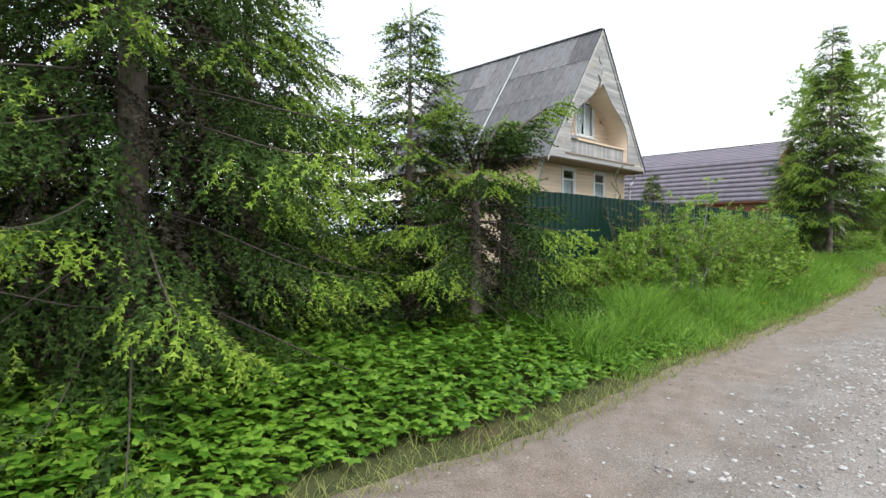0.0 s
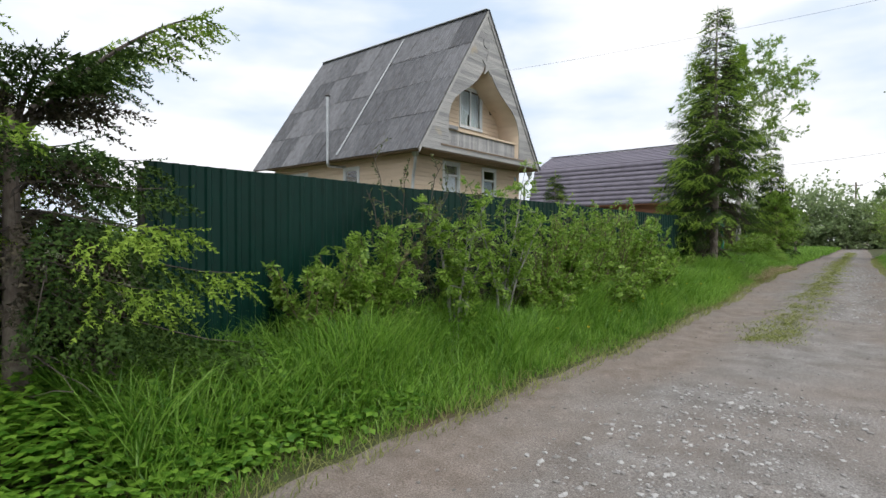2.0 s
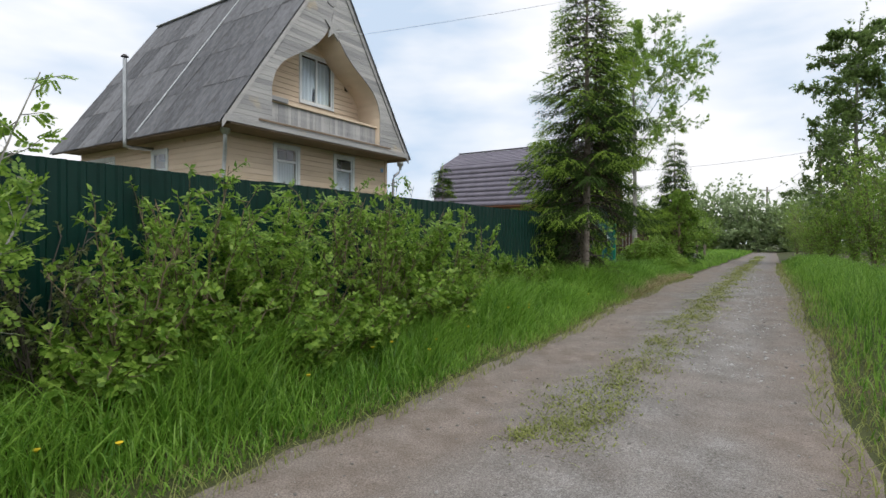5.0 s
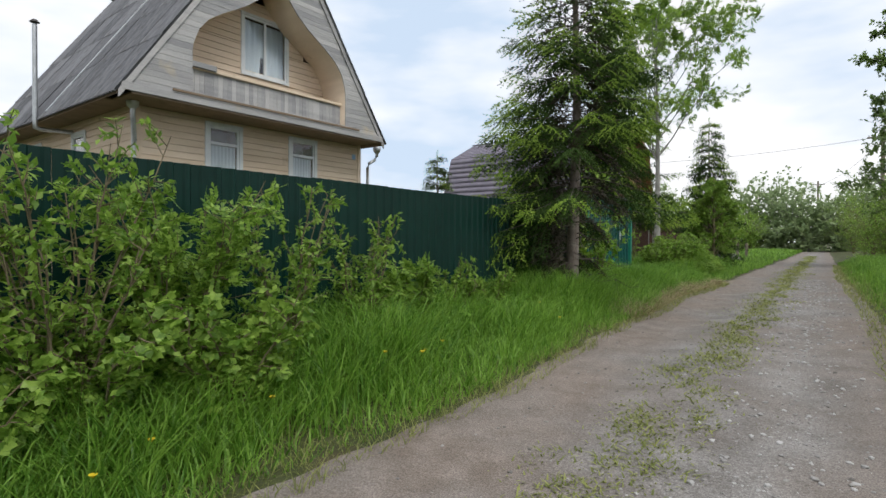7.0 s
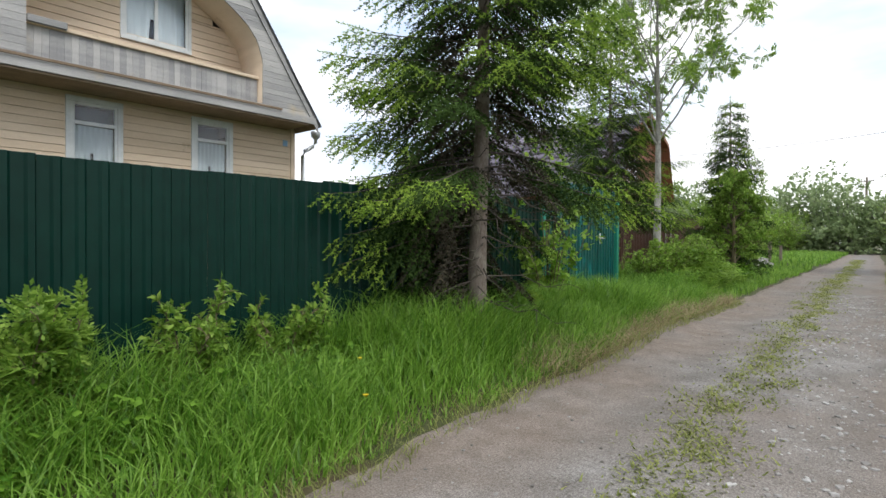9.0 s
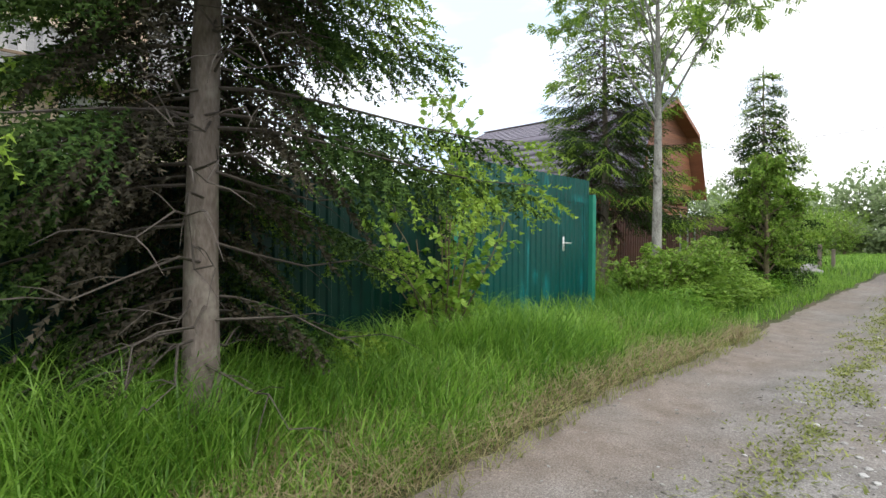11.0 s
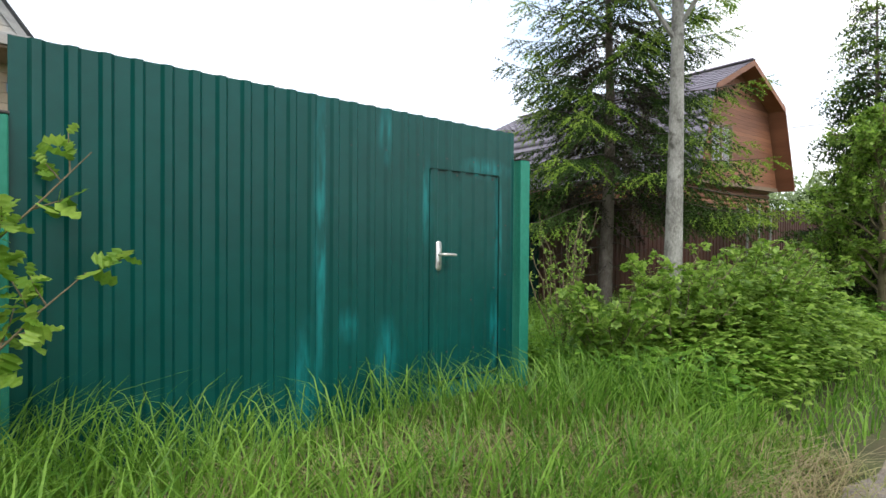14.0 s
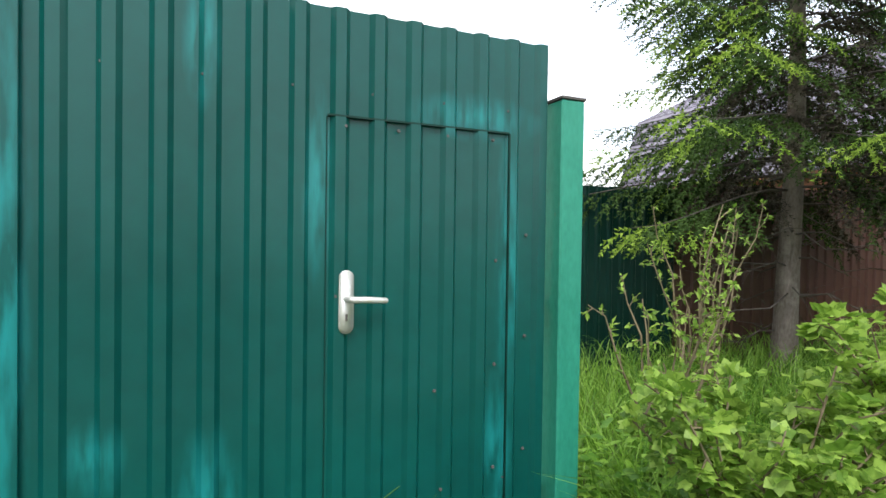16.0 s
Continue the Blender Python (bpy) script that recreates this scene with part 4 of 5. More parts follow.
def spruce(x, y, height, radius, clear, label, seed, dense=1.0, far=False, shoots=0.3, bare_to=0.0, trunk_r=None, lean=(0, 0), gap=0.27, top_cut=None, name="spruce_tree", droop=1.0, thin=None, leaders=()):
    r = np.random.default_rng(seed)
    z0 = float(ground_z(x, y))
    th = tagged(new(name), label, "tree", "spruces")
    th.location = (x, y, z0)
    tr = trunk_r or 0.012 * height + 0.03
    hs = np.linspace(-0.1, top_cut or height, 14)
    bend = np.stack([lean[0] * (hs / height) ** 2 + 0.02 * np.sin(hs * 1.3 + seed), lean[1] * (hs / height) ** 2 + 0.02 * np.cos(hs * 1.1), hs], 1)
    V, F = tube(bend, tr * (1 - 0.93 * np.clip(hs / height, 0, 1)) * (1 + 0.25 * np.exp(-hs * 5)), 12)
    part_np("trunk", V, F, M_BARK, th, "", True)
    limbs, dead = Pile(), Pile()
    tw_d, tw_p, tw_s, tw_tip = [], [], [], []
    def dress(P, ln):
        s = np.linspace(0, 1, len(P))[:, None]
        coarse = far or P[0][2] > 4.4
        m = max(5, int(ln * 13 * dense * (0.55 if coarse and not far else 1.0)))
        fresh = r.random() < shoots * 2.0
        for q in range(m):
            t = 0.10 + 0.90 * (q + r.random()) / m
            b = np.array([np.interp(t, s[:, 0], P[:, j]) for j in range(3)])
            d = np.array([np.interp(min(1, t + 0.08), s[:, 0], P[:, j]) for j in range(3)]) - np.array([np.interp(max(0, t - 0.08), s[:, 0], P[:, j]) for j in range(3)])
            d = d / (np.linalg.norm(d) + 1e-9)
            side = np.cross(d, [0, 0, 1]) * (1 if q % 2 else -1) * (0.25 if q % 5 == 4 else 1)
            tl = (0.20 + 0.36 * ln * (1 - t) * 0.9) * (0.7 + 0.6 * r.random())
            td = unit(d * 0.75 + side * 0.75 + np.array([0, 0, -0.28 * droop - 0.25 * r.random()]))
            # each side shoot is a short chain of twigs with branchlets
            pos, left = b, tl
            piece = 0.34 if coarse else 0.24
            while left > 0.03:
                st = min(piece, left + 0.05) * (0.9 + 0.3 * r.random())
                tw_d.append(td), tw_p.append(pos), tw_s.append(st)
                tw_tip.append(2 if t < 0.24 else int(fresh and t > 0.5 and left <= piece * 1.2 and r.random() < 0.85))
                if not coarse or r.random() < 0.5:
                    for sg in (-1, 1):
                        bd = unit(td * 0.75 + sg * np.cross(td, [0, 0, 1]) * 0.6 + [0, 0, -0.22 - 0.25 * r.random()])
                        tw_d.append(bd), tw_p.append(pos + td * st * 0.5), tw_s.append(st * (0.6 + 0.3 * r.random()))
                        tw_tip.append(2 if t < 0.24 else int(fresh and t > 0.5 and left <= piece * 1.2 and r.random() < 0.85))
                pos = pos + td * st * 0.85
                td = unit(td + [0, 0, -0.18 * droop])
                left -= st * 0.85
        tw_d.append(unit(P[-1] - P[-2])), tw_p.append(P[-1]), tw_s.append(0.18), tw_tip.append(int(fresh))

    h = max(0.25, bare_to * 0.35)
    while h < (top_cut or height) - 0.05:
        f = (h - clear) / (height - clear)
        k = 7 if f < 0.85 else 5
        a0 = r.random() * 7
        for i in range(k):
            az = a0 + i * 2 * math.pi / k + r.normal() * 0.25
            hh = h + r.normal() * 0.05
            c = np.array([np.interp(hh, hs, bend[:, 0]), np.interp(hh, hs, bend[:, 1]), hh])
            out = np.array([math.cos(az), math.sin(az), 0])
            facing = thin is not None and abs((az - thin[0] + math.pi) % (2 * math.pi) - math.pi) < thin[1]
            if (hh < bare_to and not (thin is not None and math.cos(az - thin[3]) > thin[5] and hh > thin[4])) or (facing and hh < thin[2]) or (f < 0 and thin is None):
                if r.random() < 0.7:
                    ln = radius * (0.25 + 0.4 * r.random())
                    s = np.linspace(0, 1, 5)[:, None]
                    P = c + out * ln * s + np.array([0, 0, 1]) * (-0.15 * ln * s + 0.05 * np.sin(s * 9 + i)) + np.cross(out, [0, 0, 1]) * 0.06 * np.sin(s * 6 + i * 2)
                    dead.add(*tube(P, np.linspace(0.010, 0.002, 5), 4))
                    for q in range(4):
                        b = P[1 + q % 4]
                        d = unit(out + r.normal(size=3) * 0.6)
                        dead.add(*tube([b, b + d * 0.12, b + d * 0.25 + [0, 0, -0.04]], [0.004, 0.003, 0.001], 3))
                continue
            f = max(f, 0.0)
            prof = (1 - max(f, 0)) ** 0.85 * min(1.0, 0.75 + 2.0 * max(f, 0))
            ln = max(0.12, radius * prof * (0.72 + 0.42 * r.random()))
            n = 7
            s = np.linspace(0, 1, n)[:, None]
            rise = (0.55 * max(f, 0) - 0.06)
            sag = (0.34 * (1 - max(f, 0))) * droop
            P = c + out * ln * s + np.array([0, 0, 1]) * ln * (rise * s - sag * 1.9 * s ** 2 + sag * 1.15 * s ** 3.2) + np.cross(out, [0, 0, 1]) * ln * 0.08 * r.normal() * s ** 2
            limbs.add(*tube(P, np.linspace(0.004 + 0.0045 * ln, 0.002, n), 4))
            dress(P, ln)
        h += gap * (0.8 + 0.4 * r.random()) * (1.0 if f < 0.6 else 0.8)
    for lx, ly, lz, lift in leaders:
        u = np.linspace(0, 1, 9)[:, None]
        P = np.array([0, 0, lift]) + np.array([lx, ly, 0]) * u ** 1.25 + np.array([0, 0, lz]) * (1.25 * u - 0.25 * u ** 3)
        limbs.add(*tube(P, np.linspace(0.026, 0.004, 9), 6))
        dress(P, 1.15)
        dress(P + [0.02, 0.02, 0.03], 0.8)
    if not top_cut:
        for q in np.linspace(height * 0.86, height, 10):
            tw_d.append(np.array([0.1 * r.normal(), 0.1 * r.normal(), 1.0])), tw_p.append(np.array([np.interp(q, hs, bend[:, 0]), np.interp(q, hs, bend[:, 1]), q])), tw_s.append(0.2), tw_tip.append(1)
    tagged(limbs.make("branchwork", M_DEAD, th), kind="stuff")
    if dead.V:
        tagged(dead.make("deadwood", M_DEAD, th, "bare grey dead branches"), kind="stuff")
    D, P, S, T = unit(np.array(tw_d)), np.array(tw_p), np.array(tw_s), np.array(tw_tip)
    up = unit(np.array([0, 0, 1.0]) + 0.35 * r.normal(size=(len(D), 3)))
    R = frames_along(D, up)
    tv, tf = TWIG_FAR if far else TWIG
    # brown needles near the trunk also carry the crown's inner shade as colour
    for nm, sel, m in (("crown", T == 0, M_NEEDLE), ("new_growth", T == 1, M_SHOOT), ("old_growth", T == 2, M_OLD_NEEDLE_SHADED)):
        if sel.any():
            tuft = part_np(nm, *scatter(tv, tf, R[sel], S[sel] * (1.15 if far else 1.0), P[sel]), m, th, {"new_growth": "bright green spring shoots", "old_growth": "brown old needles near the trunk"}.get(nm, ""))
            tagged(tuft, kind="stuff")
    return th


# leaf templates: x along the leaf, z its upper side, length 1; folded along the midrib
LEAF = (np.array([(0, 0, 0), (0.45, 0.26, 0.06), (0.5, 0, -0.03), (0.45, -0.26, 0.06), (1, 0, -0.10)], float), np.array([(0, 2, 1), (0, 3, 2), (1, 2, 4), (2, 3, 4)]))

QUICK = (np.array([(0, 0, 0), (0.5, 0.3, 0.05), (0.5, -0.3, 0.05), (1, 0, -0.05)], float), np.array([(0, 2, 1), (1, 2, 3)]))


def lobed(n_lobes=3, depth=0.55):
    V = [(0.0, 0, 0)]
    k = n_lobes * 2
    for i in range(k + 1):
        s = i / k
        w = (0.20 + 0.28 * math.sin(math.pi * min(1, s * 1.05)) ** 0.8) * (1.0 if i % 2 else depth)
        V += [(0.08 + 0.92 * s, w if i < k else 0.04, 0.05 * (1 if i % 2 else 0)), (0.08 + 0.92 * s, -w if i < k else -0.04, 0.05 * (1 if i % 2 else 0))]
    F = []
    for i in range(k):
        a, b, c, d = 1 + 2 * i, 2 + 2 * i, 3 + 2 * i, 4 + 2 * i
        F += [(a, b, c), (b, d, c)]
    F.append((0, 2, 1))
    return np.array(V, float), np.array(F)


OAK = lobed(3, 0.5)


def pinnate(pairs=4):
    V, F, n = [], [], 0
    lv, lf = QUICK
    for i in range(pairs + 1):
        for sg in ((1, -1) if i < pairs else (0,)):
            a = sg * 1.0
            c, s = math.cos(a), math.sin(a)
            q = lv * [0.36, 0.36, 0.36]
            V.append(np.stack([q[:, 0] * c - q[:, 1] * s + 0.2 + 0.16 * i, q[:, 0] * s + q[:, 1] * c, q[:, 2] - 0.03 * i], 1))
            F.append(lf + n)
            n += len(lv)
    return np.concatenate(V), np.concatenate(F)


PINNATE = pinnate()


def weed_leaf():
    """Three-part leaf of three broad toothed leaflets."""
    V, F, n = [], [], 0
    lv, lf = QUICK
    for a in (0, 0.95, -0.95):
        c, s = math.cos(a), math.sin(a)
        q = lv * [0.62, 0.85, 0.6]
        V.append(np.stack([q[:, 0] * c - q[:, 1] * s + 0.38, q[:, 0] * s + q[:, 1] * c, q[:, 2]], 1))
        F.append(lf + n)
        n += len(lv)
    return np.concatenate(V), np.concatenate(F)


WEED = weed_leaf()


def broadleaf(name, x, y, height, spread, label, seed, leaf=LEAF, leaf_size=0.07, leaf_mat=M_LEAF, bark=M_TWIG, stems=5, clear=0.15, twigs=9, leaves=7, stem_r=0.012,
              upright=0.6, lean=(0, 0), category="shrub", group="verge shrubs", limbs=0, crook=0.06, first_limb=0.35, limb_len=0.5, open_top=0.6, fine=True, reach=1.0):
    """A shrub of several stems, or with limbs a tree of one trunk; twigs carry leaves along them."""
    r = np.random.default_rng(seed)
    z0 = float(ground_z(x, y))
    th = tagged(new(name), label, category, group)
    th.location = (x, y, z0)
    wood = Pile()
    axes = []
    if limbs:
        s = np.linspace(0, 1, 12)[:, None]
        P = np.array([0, 0, -0.1]) + np.array([lean[0], lean[1], height * 0.97]) * s * np.array([1, 1, 1]) + crook * height * 0.15 * np.stack([np.sin(s[:, 0] * 5 + seed), np.cos(s[:, 0] * 4 + seed), 0 * s[:, 0]], 1) * s
        V, F = tube(P, stem_r * (1 - 0.88 * s[:, 0]) * (1 + 0.3 * np.exp(-s[:, 0] * 25)), 10)
        part_np("trunk", V, F, bark, th, "", True)
        axes.append((P[7:], 0.8))
        for i in range(limbs):
            t = first_limb + (0.95 - first_limb) * (i + r.random() * 0.7) / limbs
            b = np.array([np.interp(t, s[:, 0], P[:, j]) for j in range(3)])
            az = i * 2.4 + r.normal() * 0.4
            prof = limb_len * height * (1 - (1 - open_top) * (t - first_limb) / (1 - first_limb)) * (0.7 + 0.5 * r.random()) * (0.55 if t > 0.85 else 1)
            ln = min(prof, spread * 1.25)
            u = np.linspace(0, 1, 7)[:, None]
            out = np.array([math.cos(az), math.sin(az), 0])
            Q = b + out * ln * (u ** 0.9) * (1 - upright * 0.45) + np.array([0, 0, 1]) * ln * (upright * u - 0.20 * u ** 2.4) + r.normal(size=(7, 3)) * 0.03 * ln * u
            wood.add(*tube(Q, np.linspace(max(0.010, stem_r * 0.42 * (1.05 - t)), 0.004, 7), 5))
            axes.append((Q, 1.0))
            for k in range(3):
                tt = 0.35 + 0.2 * k
                b2 = np.array([np.interp(tt, u[:, 0], Q[:, j]) for j in range(3)])
                d2 = unit(out * 0.6 + r.normal(size=3) * 0.5 + [0, 0, 0.35 * upright + 0.1])
                Q2 = b2 + d2 * ln * 0.42 * u + np.array([0, 0, -0.10]) * ln * u ** 2
                wood.add(*tube(Q2, np.linspace(0.008, 0.003, 7), 4))
                axes.append((Q2, 1.0))
    else:
        for i in range(stems):
            az = i * 2.4 + r.normal() * 0.4
            span = spread * (0.35 + 0.65 * r.random())
            hh = height * (0.6 + 0.4 * r.random()) if i else height
            u = np.linspace(0, 1, 8)[:, None]
            out = np.array([math.cos(az), math.sin(az), 0])
            Q = out * (0.05 + span * u ** (1.2 + upright)) + np.array([lean[0], lean[1], 0]) * u ** 1.5 + np.array([0, 0, hh]) * u + r.normal(size=(8, 3)) * crook * 0.4 * u
            Q[0, 2] = -0.05
            wood.add(*tube(Q, stem_r * np.linspace(1, 0.22, 8), 5))
            axes.append((Q, 1.0))
        reach = max(span, 0.45 * reach)
    LP, LD = [], []
    for Q, w in axes:
        u = np.linspace(0, 1, len(Q))
        L = np.linalg.norm(np.diff(Q, axis=0), axis=1).sum()
        for k in range(twigs):
            t = clear + (1 - clear) * (k + r.random()) / twigs if not limbs else 0.25 + 0.75 * (k + r.random()) / twigs
            b = np.array([np.interp(t, u, Q[:, j]) for j in range(3)])
            ax = unit(np.array([np.interp(min(1, t + 0.1), u, Q[:, j]) for j in range(3)]) - np.array([np.interp(max(0, t - 0.1), u, Q[:, j]) for j in range(3)]))
            d = unit(ax * 0.6 + unit(r.normal(size=3)) * 0.9 + [0, 0, 0.15])
            ln = reach * L * (0.10 + 0.16 * r.random()) * (1.15 - 0.55 * t)
            E = b + d * ln + [0, 0, -0.04 * ln]
            if fine:
                wood.add(*tube([b, (b + E) / 2 + r.normal(size=3) * 0.03 * ln, E], [0.0045, 0.0035, 0.0018], 3))
            for q in range(leaves):
                p = b + (E - b) * (0.25 + 0.75 * (q + r.random() * 0.5) / leaves)
                LP.append(p)
                LD.append(d * 0.5 + unit(r.normal(size=3)) * 0.8 + [0, 0, -0.12])
    tagged(wood.make("branchwork", bark, th), kind="stuff")
    LP, LD = np.array(LP), unit(np.array(LD))
    up = unit(np.array([0, 0, 1.0]) + 0.45 * r.normal(size=LP.shape))
    S = leaf_size * (0.6 + 0.7 * r.random(len(LP)))
    part_np("foliage" if not limbs else "crown", *scatter(*leaf, frames_along(LD, up), S, LP), leaf_mat, th)
    return th


# spruces
spruce(1.15, 4.55, 8.6, 2.4, 0.5, "tall dense spruce with drooping boughs by the road", 11, 1.15, shoots=0.40, droop=1.15, gap=0.27)
spruce(-1.1, 4.3, 8.0, 2.3, 0.6, "tall dark spruce standing in the roadside row", 12, 0.62, shoots=0.32, gap=0.32)
spruce(2.55, 5.6, 5.2, 1.6, 0.4, "middling spruce behind the roadside weeds", 13, 1.3, shoots=0.3)
spruce(3.95, 4.65, 3.65, 0.95, 0.5, "slender young spruce with a pointed top", 14, 1.6, shoots=0.35, gap=0.22)
spruce(4.42, 4.08, 2.9, 1.5, 0.55, "broken-topped small spruce with a bare trunk", 15, 2.0, shoots=0.30, gap=0.2, bare_to=0.9, trunk_r=0.085, top_cut=2.0, droop=1.2, thin=(-2.0, 0.50, 1.75, 0.9, 0.5, -0.05),
       leaders=[(0.95, -0.45, 1.0, 1.75), (0.55, 0.1, 0.75, 1.8), (-0.5, -0.1, 0.7, 1.8), (0.1, -0.35, 0.45, 1.85)])
spruce(19.9, 3.87, 7.35, 1.95, 0.8, "tall spruce with a bare lower trunk by the fence", 16, 1.55, shoots=0.44, gap=0.19, bare_to=1.7, trunk_r=0.108, thin=(-1.75, 0.75, 2.5, 2.3, 0.65, -0.75))
spruce(30.0, 6.95, 7.4, 2.6, 0.9, "spruce beside the brown sheet fence", 17, 1.2, shoots=0.38, gap=0.27, bare_to=1.7, trunk_r=0.11)
spruce(34.6, 4.97, 5.6, 1.45, 0.4, "narrow spruce beyond the ash tree", 18, 1.3, far=True, shoots=0.25)
spruce(28.5, 13.5, 4.3, 0.9, 0.5, "small spruce in the garden behind the fence", 19, 0.7, far=True, shoots=0.2)

for k, (bx, by, bh, br) in enumerate(((-0.3, 7.0, 8.5, 2.4), (2.0, 7.6, 7.6, 2.2), (-3.2, 5.6, 8.2, 2.4), (4.3, 6.3, 3.0, 1.5), (0.2, 10.0, 8.0, 2.4))):
    spruce(bx, by, bh, br, 0.2, "dark spruce in the second row behind the road", 140 + k, 0.52, far=True, shoots=0.08, gap=0.32)

# trees
broadleaf("ash_tree", 28.6, 5.12, 8.3, 2.9, "grey-barked rowan tree with airy feathered leaves", 21, PINNATE, 0.155, M_LEAF, M_BARK_GREY, limbs=26, stem_r=0.105, first_limb=0.40, limb_len=0.46,
          twigs=12, leaves=6, reach=1.5, upright=0.95, category="tree", group="broadleaf trees", lean=(0.5, 0.2))
broadleaf("leafy_tree", 33.0, 4.45, 3.4, 1.2, "young leafy tree at the verge edge", 22, QUICK, 0.066, M_LEAF, M_TWIG, limbs=30, stem_r=0.07, first_limb=0.15, limb_len=0.38, twigs=15, leaves=13, reach=1.9,
          upright=0.7, category="tree", group="broadleaf trees")
broadleaf("birch_tree", 42.0, -2.0, 12.5, 3.2, "tall birch with a full green crown", 23, QUICK, 0.16, M_LEAF_DARK, M_BARK_GREY, limbs=50, stem_r=0.16, first_limb=0.12, limb_len=0.30, twigs=14, leaves=13, reach=2.3,
          upright=0.55, category="tree", group="broadleaf trees")
broadleaf("birch_tree", 5.0, 12.0, 5.6, 1.2, "slim young birch in the garden", 24, LEAF, 0.07, M_LEAF_DARK, M_BARK_GREY, limbs=12, stem_r=0.05, first_limb=0.3, limb_len=0.25, twigs=6, leaves=6,
          upright=0.8, category="tree", group="broadleaf trees")
broadleaf("oak_sapling", 22.5, 4.55, 1.75, 1.0, "bushy oak sapling with fresh yellow-green lobed leaves", 25, OAK, 0.088, M_LEAF_OAK, M_TWIG, stems=11, twigs=12, leaves=8, clear=0.20, reach=2.2,
          stem_r=0.012, upright=0.0, category="tree", group="broadleaf trees")
broadleaf("oak_sapling", 22.62, 4.62, 2.72, 0.22, "slender oak sapling with a leafy tuft above the fence", 27, OAK, 0.080, M_LEAF_OAK, M_TWIG, stems=4, twigs=10, leaves=5, clear=0.74, reach=2.0,
          stem_r=0.010, upright=0.8, category="tree", group="broadleaf trees")

# shrubs along the fence
SHRUBS = [(6.6, 3.95, 1.05, 0.35), (7.15, 3.8, 1.30, 0.40), (10.1, 3.65, 1.55, 0.55), (10.7, 3.8, 1.85, 0.50), (11.3, 3.6, 1.65, 0.55), (12.0, 3.75, 1.80, 0.55), (12.7, 3.65, 1.95, 0.50),
          (13.4, 3.75, 1.60, 0.5), (14.3, 3.8, 1.6, 0.45), (15.2, 3.9, 1.35, 0.34), (16.0, 4.0, 0.85, 0.25), (16.9, 4.0, 0.80, 0.25), (17.6, 4.0, 0.75, 0.25)]
for k, (sx, sy, sh, sr) in enumerate(SHRUBS):
    feathered = k % 3 == 1
    broadleaf("verge_shrub", sx, sy, sh, sr * 1.2, "leafy green rowan shrub before the dark sheet fence" if feathered else "leafy green willow shrub before the dark sheet fence", 40 + k, PINNATE if feathered else LEAF,
              0.11 if feathered else 0.058, M_LEAF, M_TWIG, stems=15 if sx < 14 else 11, twigs=18, leaves=7 if feathered else 13, clear=0.08, reach=1.9, upright=0.35)
# low raspberry canes filling the foot of the hedge
for k in range(6):
    sx = 9.9 + 0.72 * k
    broadleaf("raspberry_bush", sx, 3.42 + 0.12 * math.sin(k * 2.1), 0.78 + 0.16 * math.sin(k * 1.7), 0.5, "low bright green raspberry bush in the tall grass", 240 + k, WEED, 0.085, M_LEAF, M_TWIG,
              stems=14, twigs=10, leaves=8, clear=0.15, reach=1.8, upright=0.3)
# dull twiggy thicket, with a slender rowan beside it
for k, (sx, sy, sh, sr) in enumerate([(7.75, 4.0, 2.15, 0.5), (8.45, 4.05, 1.75, 0.5), (9.15, 4.1, 1.85, 0.45), (9.7, 3.95, 1.3, 0.4)]):
    broadleaf("twiggy_shrub", sx, sy, sh, sr * 1.3, "dull olive twiggy shrub close to the sheet fence", 260 + k, LEAF, 0.045, M_LEAF_DULL, M_DEAD, stems=14, twigs=15, leaves=9, clear=0.12, reach=1.7, upright=0.4)
for k, (sx, sy, sh) in enumerate([(9.05, 3.55, 2.25), (8.2, 3.6, 1.75)]):
    broadleaf("rowan_sapling", sx, sy, sh, 0.5, "slender rowan sapling with feathered leaves", 270 + k, PINNATE, 0.105, M_LEAF, M_BARK_GREY, stems=6, twigs=17, leaves=7, clear=0.32, reach=1.4, upright=0.9, stem_r=0.016)
for k, (sx, sy, sh, sr) in enumerate([(27.05, 4.75, 0.95, 0.5), (27.7, 4.55, 1.15, 0.55), (28.5, 4.3, 1.2, 0.6), (29.3, 4.7, 1.25, 0.6), (30.2, 4.5, 1.1, 0.6), (27.3, 5.5, 1.5, 0.4), (28.1, 6.1, 1.6, 0.4), (31.2, 5.0, 1.0, 0.5), (32.0, 5.6, 1.2, 0.5)]):
    broadleaf("rose_shrub" if sh > 1.3 else "raspberry_bush", sx, sy, sh, sr, "thin thorny shrub with small leaves by the gate" if sh > 1.3 else "low green bush beside the gate post", 70 + k,
              LEAF if sh > 1.3 else WEED, 0.04 if sh > 1.3 else 0.075, M_LEAF, M_TWIG, stems=9 if sh > 1.3 else 20, twigs=13, leaves=8, clear=0.1, group="gate shrubs")
